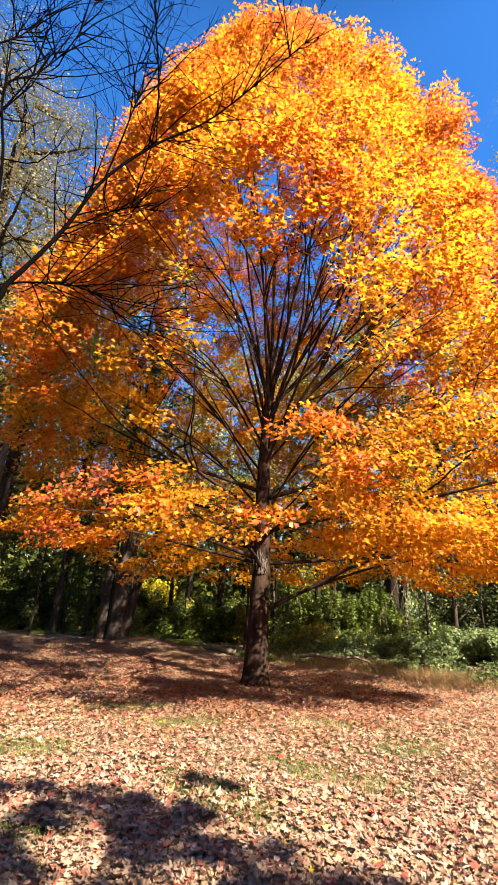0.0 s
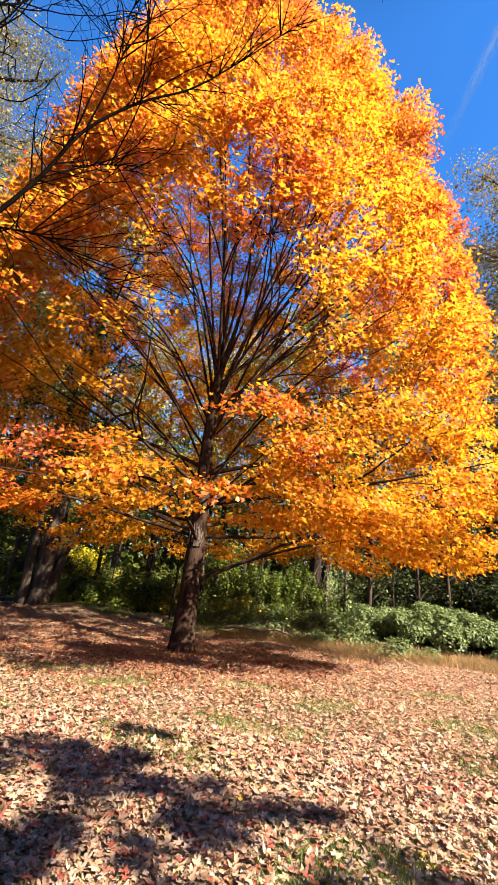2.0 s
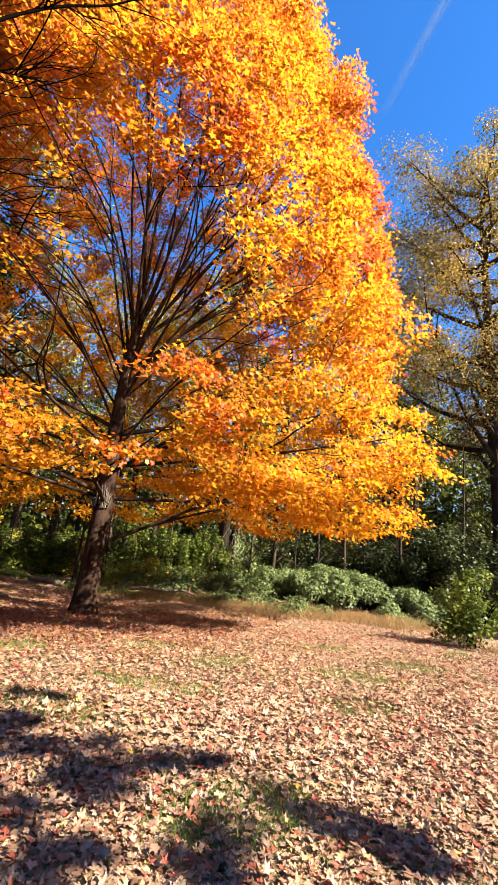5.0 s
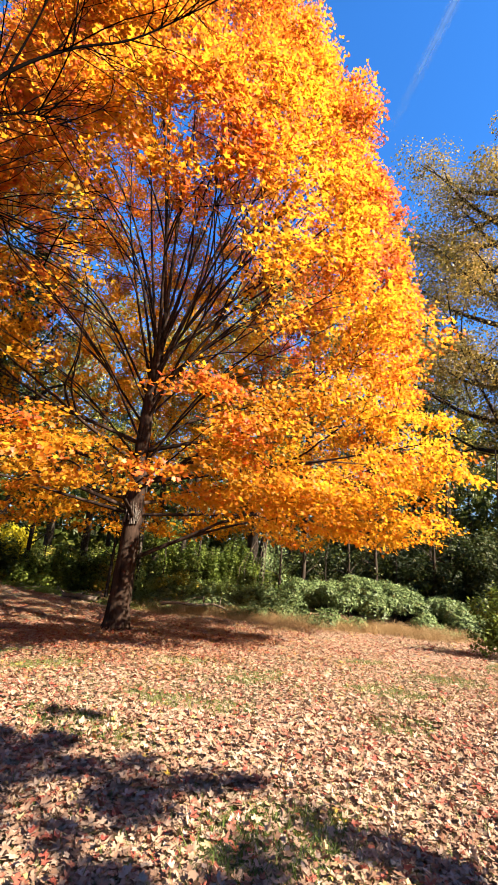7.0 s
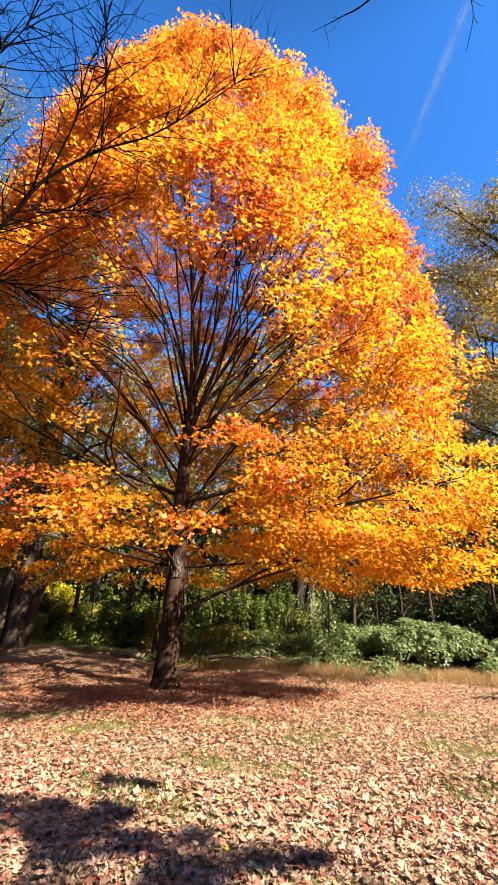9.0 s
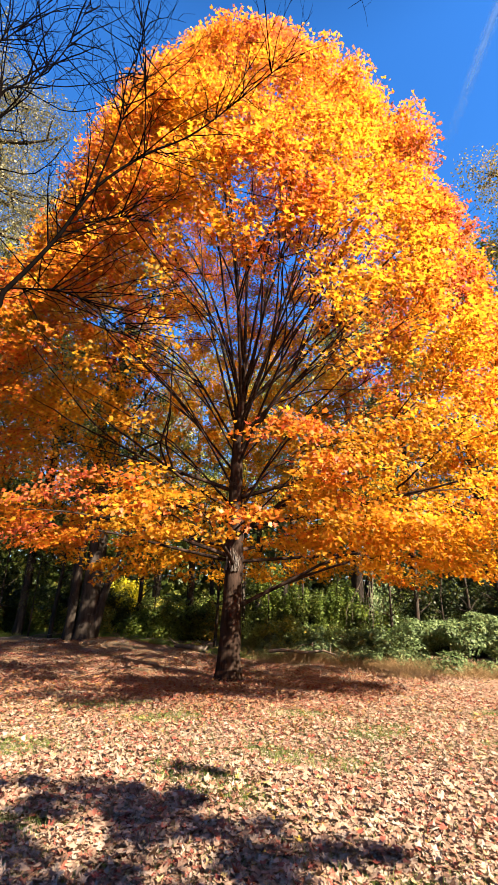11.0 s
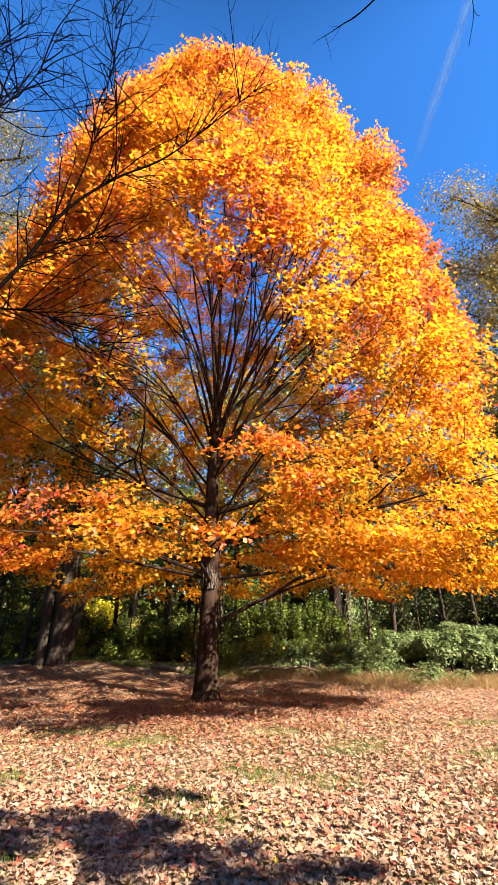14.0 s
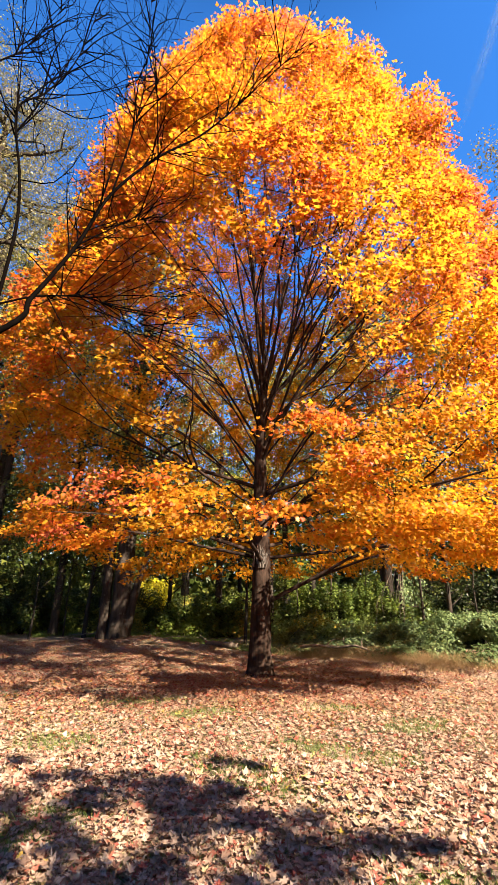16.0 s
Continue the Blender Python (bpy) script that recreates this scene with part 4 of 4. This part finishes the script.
# ---- thin stems and sticks along the edge of the wood ----
def build_saplings():
    r = np.random.default_rng(67)

    def sapling(height, thick, label):
        ob = thing("sapling", 0, 0, 0, label, "sapling", "saplings at the edge of the wood")
        line = wobble(curve_line([(0, 0, -0.1), (r.normal(0, 0.12), 0, height * 0.4), (r.normal(0, 0.3), r.normal(0, 0.2), height)], 16), 0.03, r)
        part("trunk", mesh_np("trunk", *tube(line, np.linspace(thick, thick * 0.3, 16), 7), GREYBARK, True), ob)
        sprigs, tips = [], []
        for k in range(14):
            i = int(r.integers(4, 15))
            a, ln = r.uniform(0, 6.28), r.uniform(0.4, 1.3)
            e = line[i] + np.array([math.cos(a), math.sin(a), r.uniform(-0.1, 0.9)]) * ln
            sprigs.append(tube(curve_line([line[i], (line[i] + e) / 2 + r.normal(0, 0.06, 3), e], 6), np.linspace(thick * 0.3, 0.004, 6), 4))
            tips.append(e)
        part("branch_work", mesh_np("branch_work", *join(sprigs), GREYBARK, True), ob, kind="stuff")
        c = np.array(tips)
        p, nrm, s = skin_leaves(r, 420, c, np.full((len(c), 3), 0.35), (0.06, 0.12))
        part("crown", mesh_np("crown", *scatter(OVAL, OVAL_F, p, nrm, s, r), GREEN), ob, kind="stuff")
        return ob

    kinds = [sapling(6.5, 0.07, "slender grey sapling with few yellowing leaves"), sapling(8.5, 0.11, "thin dark tree stem with sparse leaves"), sapling(5.0, 0.045, "thin bare stem among the undergrowth")]
    spots = ((5.6, 19.0), (6.5, 18.7), (7.6, 18.4), (8.5, 18.6), (9.4, 17.7), (10.3, 18.0), (11.6, 17.0), (12.6, 17.3), (-4.3, 21.6), (-1.5, 20.9), (-0.3, 22.2), (1.0, 21.4), (2.3, 20.8), (-8.9, 21.5), (-10.2, 22.2),
             (-11.4, 21.4), (-5.3, 22.6), (3.8, 20.5), (13.6, 15.6), (14.6, 14.6), (-13.0, 20.4))
    for k, (x, y) in enumerate(spots):
        if k < 3:
            place(kinds[k], x, y, r.uniform(0, 360), 1.0)
        else:
            repeat(kinds[k % 3], x, y, r.uniform(0, 360), r.uniform(0.8, 1.15))
    for k in range(12):
        x = r.uniform(-11, -1.5)
        y = float(np.interp(x, [-11, -7, -3, 0], [21.4, 20.9, 19.8, 18.8])) + r.uniform(-0.3, 0.7)
        a, ln = r.normal(0, 0.5), r.uniform(0.7, 1.9)
        e = np.array([math.cos(a) * ln, math.sin(a) * ln, r.uniform(0.0, 0.35)])
        q = wobble(curve_line([(0, 0, 0.0), e / 2 + np.array([0, 0, 0.06]), e], 9), 0.02, r)
        ob = new("fallen_stick", mesh_np("fallen_stick", *tube(q, np.linspace(0.028, 0.01, 9), 5), PALEBARK, True))
        ob.location = (x, y, float(ground_z(x, y)) + 0.02)
        tagged(ob, "pale dead stick lying at the edge of the wood", "stick", "dead sticks under the trees")


build_saplings()


# ---- the bare tree that reaches in over the lawn ----
def bare_tree():
    r = np.random.default_rng(71)
    tree = thing("bare_tree", -4.6, 2.6, 0, "nearly leafless tree with thin dark overhanging branches", "tree")
    o = np.array([-4.6, 2.6, 0])
    trunk = curve_line([(0, 0, -0.1), (0.05, 0.02, 1.2), (0.15, 0.05, 2.4), (0.1, -0.1, 5), (0.0, -0.1, 9)], 20)
    part("trunk", mesh_np("trunk", *tube(trunk, np.linspace(0.16, 0.03, 20), 10), BARK, True), tree)
    main = [[(-4.48, 2.64, 2.2), (-2.25, 2.81, 3.44), (-2.11, 3.04, 3.99), (-1.93, 3.27, 4.77), (-1.74, 3.43, 5.61), (-1.36, 3.65, 6.41), (-0.89, 3.9, 7.13), (-0.35, 4.09, 8.09), (0.51, 4.17, 9.36)],
            [(-1.74, 3.43, 5.61), (-1.62, 3.44, 6.47), (-1.56, 3.47, 7.49), (-1.61, 3.44, 9.2)],
            [(-1.36, 3.65, 6.41), (-1.45, 3.62, 7.43), (-1.59, 3.56, 8.45), (-1.75, 3.48, 9.86)],
            [(-2.25, 2.81, 3.44), (-2.17, 2.74, 4.38), (-2.22, 2.7, 4.98), (-2.33, 2.61, 5.71), (-2.25, 2.81, 6.27), (-2.09, 2.93, 7.0), (-1.98, 3.0, 8.29)],
            [(-4.45, 2.65, 2.9), (-2.66, 3.25, 4.07), (-2.23, 3.56, 4.42), (-1.95, 3.83, 4.57), (-1.59, 4.1, 4.5), (-1.3, 4.2, 4.21)],
            [(-1.93, 3.27, 4.77), (-1.58, 3.67, 5.48), (-1.27, 3.9, 5.66)],
            [(-4.5, 2.5, 5.0), (-3.24, 3.12, 7.35), (-3.05, 3.3, 7.98), (-2.83, 3.49, 9.18)]]
    thick = [0.026, 0.011, 0.009, 0.016, 0.012, 0.008, 0.013]
    for k, (pts, th) in enumerate(zip(main, thick)):
        p = curve_line(np.array(pts) - o, 8 * len(pts))
        q = th * np.linspace(1, 0.12, len(p)) ** 0.8
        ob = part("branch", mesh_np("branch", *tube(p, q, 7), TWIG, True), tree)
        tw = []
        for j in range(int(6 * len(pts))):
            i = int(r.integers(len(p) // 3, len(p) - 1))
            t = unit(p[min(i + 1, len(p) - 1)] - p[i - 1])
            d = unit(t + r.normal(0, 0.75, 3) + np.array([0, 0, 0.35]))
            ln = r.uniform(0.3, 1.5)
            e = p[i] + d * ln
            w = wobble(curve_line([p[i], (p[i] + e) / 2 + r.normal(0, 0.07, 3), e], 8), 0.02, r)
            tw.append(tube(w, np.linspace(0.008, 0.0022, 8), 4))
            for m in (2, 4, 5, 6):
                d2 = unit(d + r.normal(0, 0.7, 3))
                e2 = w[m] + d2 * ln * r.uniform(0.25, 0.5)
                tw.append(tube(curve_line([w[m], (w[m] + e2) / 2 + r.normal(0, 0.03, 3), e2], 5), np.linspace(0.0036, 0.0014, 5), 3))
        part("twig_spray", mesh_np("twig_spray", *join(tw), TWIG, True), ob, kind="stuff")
    dead = np.array([(-2.77, 2.9, 6.50), (-2.73, 2.88, 6.42), (-2.69, 2.92, 6.48)]) - o
    part("withered_leaf", mesh_np("withered_leaf", *scatter(LOBED, LOBED_F, dead, r.normal(size=(3, 3)), np.full(3, 0.09), r), STUB), tree, "brown withered leaves still on the twig", "stuff")


bare_tree()


# ---- the tree behind, whose boughs shade the near lawn ----
def shade_tree():
    r = np.random.default_rng(81)
    tree = thing("overhanging_tree", 4.5, -7.5, 0, "oak with long boughs that reach out over the lawn", "tree")
    o = np.array([4.5, -7.5, 0])
    trunk = curve_line([(0, 0, -0.1), (0, 0.1, 3), (-0.1, 0.1, 7), (0, 0.2, 13)], 20)
    part("trunk", mesh_np("trunk", *tube(trunk, np.linspace(0.34, 0.06, 20), 10), BARK, True), tree)
    boughs = [[(4.5, -7.4, 8.0), (5.0, -3.0, 10.2), (3.6, 2.5, 11.2), (2.24, 3.77, 10.87), (1.75, 4.01, 10.65), (1.3, 4.17, 10.44)],
              [(3.6, 2.5, 11.2), (2.61, 2.33, 8.9), (2.61, 2.47, 8.18), (2.59, 2.49, 7.66), (2.49, 2.59, 7.17)],
              [(4.5, -7.4, 4.5), (5.8, -5.0, 5.6), (6.2, -2.8, 6.3), (5.4, -1.0, 6.4)],
              [(4.5, -7.4, 5.5), (4.7, -5.0, 6.6), (4.0, -3.0, 6.9), (2.9, -2.2, 6.7)],
              [(5.8, -3.0, 6.3), (5.0, 0.0, 6.6), (4.2, 1.4, 6.4), (3.5, 2.0, 6.1)],
              [(4.5, -7.4, 5.0), (6.5, -5.5, 6.0), (7.6, -3.6, 6.3), (8.3, -2.7, 6.4)]]
    for k, pts in enumerate(boughs):
        p = curve_line(np.array(pts) - o, 8 * len(pts))
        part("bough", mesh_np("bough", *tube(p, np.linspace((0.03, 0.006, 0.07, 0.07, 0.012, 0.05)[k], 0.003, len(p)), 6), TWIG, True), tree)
    # leaf clumps on the two low boughs
    c = np.array([(5.1, -1.5, 6.4), (5.6, -0.8, 6.4), (6.2, -2.1, 6.4), (3.9, -1.3, 6.4), (4.4, -2.4, 6.4), (5.9, -2.6, 6.5), (6.3, -2.6, 6.3), (4.7, -1.9, 6.9), (3.2, -2.0, 6.6), (5.2, -3.1, 6.6), (4.8, -2.1, 6.4)]) - o
    c = np.repeat(c, 9, axis=0) + r.normal(0, 0.54, (9 * len(c), 3)) * [1, 1, 0.5]
    c = np.vstack([c, np.array([(8.1, -2.75, 6.4), (8.3, -2.9, 6.45), (7.6, -2.35, 6.4), (7.9, -2.6, 6.4), (8.0, -2.9, 6.35)]) - o])
    p, nrm, s = skin_leaves(r, 4700, c, r.uniform(0.08, 0.26, (len(c), 1)) * np.array([[1, 1, 0.6]]), (0.09, 0.15))
    few = np.array([(3.5, 2.0, 6.08), (3.56, 2.05, 6.12), (3.6, 2.1, 6.05), (3.66, 2.05, 6.15), (3.62, 2.0, 6.1), (3.58, 2.12, 6.08)]) - o
    p, nrm, s = np.vstack([p, few]), np.vstack([nrm, r.normal(size=(6, 3))]), np.concatenate([s, np.full(6, 0.1)])
    part("leaf_clump", mesh_np("leaf_clump", *scatter(LOBED, LOBED_F, p, nrm, s, r), ORANGE), tree, kind="stuff")
    # its own crown, unseen over the lawn behind the path, added to block sky light
    c = np.array([(4.5, -7.2, 13.0), (2.2, -8.5, 10.5), (6.8, -9.5, 10.0), (4.2, -11.0, 11.5), (2.8, -6.6, 8.2), (5.5, -12.0, 9.0), (7.6, -7.8, 7.6), (1.4, -10.8, 8.2)]) - o
    q, qn, qs = skin_leaves(r, 15000, c, r.uniform(1.6, 2.5, (len(c), 1)) * np.array([[1, 1, 0.8]]), (0.14, 0.24))
    part("crown", mesh_np("crown", *scatter(LOBED, LOBED_F, q, qn, qs, r), OAK), tree, kind="stuff")
    for e in c:
        limb_line = curve_line([trunk[9], (trunk[11] + e) / 2 + np.array([0, 0, 0.4]), e], 12)
        part("bough", mesh_np("bough", *tube(limb_line, np.linspace(0.1, 0.02, 12), 6), BARK, True), tree)
    tw = []
    for k, ends in enumerate(((1.75, 4.01, 10.65), (2.0, 3.9, 10.75), (2.61, 2.47, 8.18), (2.6, 2.4, 8.5), (2.59, 2.49, 7.66), (1.5, 4.1, 10.55))):
        q = np.array(ends) - o
        e = q + np.array([r.normal(0, 0.25), r.normal(0, 0.15), -0.3 + r.normal(0, 0.15)])
        tw.append(tube(curve_line([q, (q + e) / 2 + r.normal(0, 0.03, 3), e], 6), np.linspace(0.004, 0.0015, 6), 4))
    part("twig_spray", mesh_np("twig_spray", *join(tw), TWIG, True), tree, kind="stuff")


shade_tree()


# ---- contrail ----
def contrail():
    m, t, bsdf, out = material("contrail_vapour")
    c = t.nodes.new("ShaderNodeTexCoord")
    sep = t.nodes.new("ShaderNodeSeparateXYZ")
    t.links.new(c.outputs["UV"], sep.inputs[0])
    across = math_node(t, "SUBTRACT", 1.0, math_node(t, "ABSOLUTE", math_node(t, "SUBTRACT", math_node(t, "MULTIPLY", sep.outputs[0], 2.0), 1.0), 0.0))
    ends = t.nodes.new("ShaderNodeClamp")
    t.links.new(math_node(t, "MULTIPLY", math_node(t, "SUBTRACT", 1.0, sep.outputs[1]), 2.2), ends.inputs[0])
    fac = math_node(t, "MULTIPLY", math_node(t, "MULTIPLY", math_node(t, "MULTIPLY", across, noise_tex(t, 0.004, 3.0)), 0.85), ends.outputs[0])
    tr = t.nodes.new("ShaderNodeBsdfTransparent")
    df = t.nodes.new("ShaderNodeBsdfTranslucent")
    df.inputs["Color"].default_value = (0.9, 0.9, 0.9, 1)
    mx = t.nodes.new("ShaderNodeMixShader")
    t.links.new(fac, mx.inputs[0])
    t.links.new(tr.outputs[0], mx.inputs[1])
    t.links.new(df.outputs[0], mx.inputs[2])
    t.links.new(mx.outputs[0], out.inputs["Surface"])
    a, b = np.array((66.5, 74.8, 164.0)) * 14, np.array((50.0, 87.0, 119.0)) * 14
    e = a + (a - b) * 0.6
    d = unit(np.cross(b - a, a)) * 30
    me = bpy.data.meshes.new("contrail")
    pts = [e - d, e + d, b + d * 0.8, b - d * 0.8]
    me.from_pydata([tuple(q) for q in pts], [], [(0, 1, 2, 3)])
    uv = me.uv_layers.new()
    for i, w in enumerate(((0, 0), (1, 0), (1, 1), (0, 1))):
        uv.data[i].uv = w
    me.materials.append(m)
    ob = tagged(new("contrail", me), "thin white contrail across the blue sky", "contrail", kind="structure")
    ob.visible_shadow = False


contrail()


# ---- fallen leaves ----
def build_litter():
    r = np.random.default_rng(91)

    def bed(n, y0, y1, halfw, size, shape, faces, name, label, mat, under=None):
        y = y0 + (y1 - y0) * r.random(n) ** 1.25
        x = r.uniform(-1, 1, n) * halfw(y) + 0.12 * y
        bare = np.sin(x * 1.9 + 1.2 * np.sin(y * 1.1)) * np.sin(y * 2.3 + np.sin(x * 1.3)) > 0.62
        ok = ~(bare & (r.random(n) < 0.8))
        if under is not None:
            # the maple's own fresh leaves, redder, lie beneath it, darkened for its shadow
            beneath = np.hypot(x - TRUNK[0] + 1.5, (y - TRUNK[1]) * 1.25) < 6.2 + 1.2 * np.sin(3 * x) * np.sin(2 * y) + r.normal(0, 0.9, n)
            # the shaded left side takes the same darkened colours
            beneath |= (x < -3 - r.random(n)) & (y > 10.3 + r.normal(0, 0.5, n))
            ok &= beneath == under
        x, y = x[ok], y[ok]
        n = len(x)
        lift = np.abs(r.normal(0, 0.022, n)) + 0.012
        p = np.column_stack([x, y, ground_z(x, y) + lift])
        nrm = np.column_stack([r.normal(0, 0.22, (n, 2)), np.ones(n)])
        s = r.uniform(size[0], size[1], n)
        ob = new(name, mesh_np(name, *scatter(shape, faces, p, nrm, s, r, r.uniform(-0.9, 1.9, n), np.abs(r.normal(0, 0.24, n)).clip(0, 0.9)), mat))
        tagged(ob, label, "fallen leaves", kind="stuff")

    bed(36000, 2.0, 3.9, lambda y: 1.2 + 0.62 * y, (0.032, 0.066), MAPLE, MAPLE_F, "fallen_leaves", "thick litter of dry tan and reddish maple leaves", FALLEN)
    bed(30000, 3.7, 5.6, lambda y: 1.2 + 0.62 * y, (0.034, 0.07), FIVE, FIVE_F, "fallen_leaves", "litter of dry tan and reddish maple leaves", FALLEN)
    bed(110000, 4.4, 20, lambda y: 2.0 + 0.62 * y, (0.035, 0.08), LOBED, LOBED_F, "fallen_leaves", "litter of pinkish tan maple leaves on the open lawn", FALLEN, False)
    bed(150000, 4.4, 20, lambda y: 2.0 + 0.62 * y, (0.035, 0.08), LOBED, LOBED_F, "fallen_leaves", "litter of fresh reddish leaves under the maple, coloured darker for its shadow", FALLEN_RED_SHADED, True)
    # thinner litter on the lawn beside and behind the path
    bed(26000, -9, 2.4, lambda y: 9.0 + 0 * y, (0.05, 0.09), LOBED, LOBED_F, "fallen_leaves", "loose dry leaves spread over the lawn", FALLEN)
    # single leaves that lie on top of the litter, nearest to the path
    forms = []
    for k in range(6):
        v = MAPLE.copy()
        v[:, 2] = v[:, 2] * (0.5 + 0.6 * k) * (-1 if k == 4 else 1) + 0.10 * np.abs(v[:, 0]) * k
        forms.append(mesh_np("fallen_leaf", v, MAPLE_F, FALLEN_ONE))
    for k in range(280):
        y = 2.7 + 3.3 * r.random()
        x = r.uniform(-1, 1) * (0.6 + 0.5 * y) + 0.15 * y
        ob = new("fallen_leaf", forms[k % 6])
        s = r.uniform(0.042, 0.07)
        ob.location, ob.scale = (x, y, float(ground_z(x, y)) + 0.03), (s, s, s)
        ob.rotation_euler = (r.normal(0, 0.3), r.normal(0, 0.3), r.uniform(0, 6.28))
        tagged(ob, "dry curled maple leaf lying on the lawn", "leaf", "fallen maple leaves")
    # thin lawn grass between them
    n = 90000
    y = 2.2 + 7 * r.random(n) ** 1.3
    x = r.uniform(-1, 1, n) * (1.2 + 0.62 * y) + 0.12 * y
    bare = np.sin(x * 1.9 + 1.2 * np.sin(y * 1.1)) * np.sin(y * 2.3 + np.sin(x * 1.3)) > 0.45
    ok = bare | (r.random(n) < 0.25)
    grass_tufts("lawn_grass", np.column_stack([x, y])[ok], r.uniform(0.05, 0.12, ok.sum()), TURF, r, "short green lawn grass between the leaves", 0.006)


build_litter()
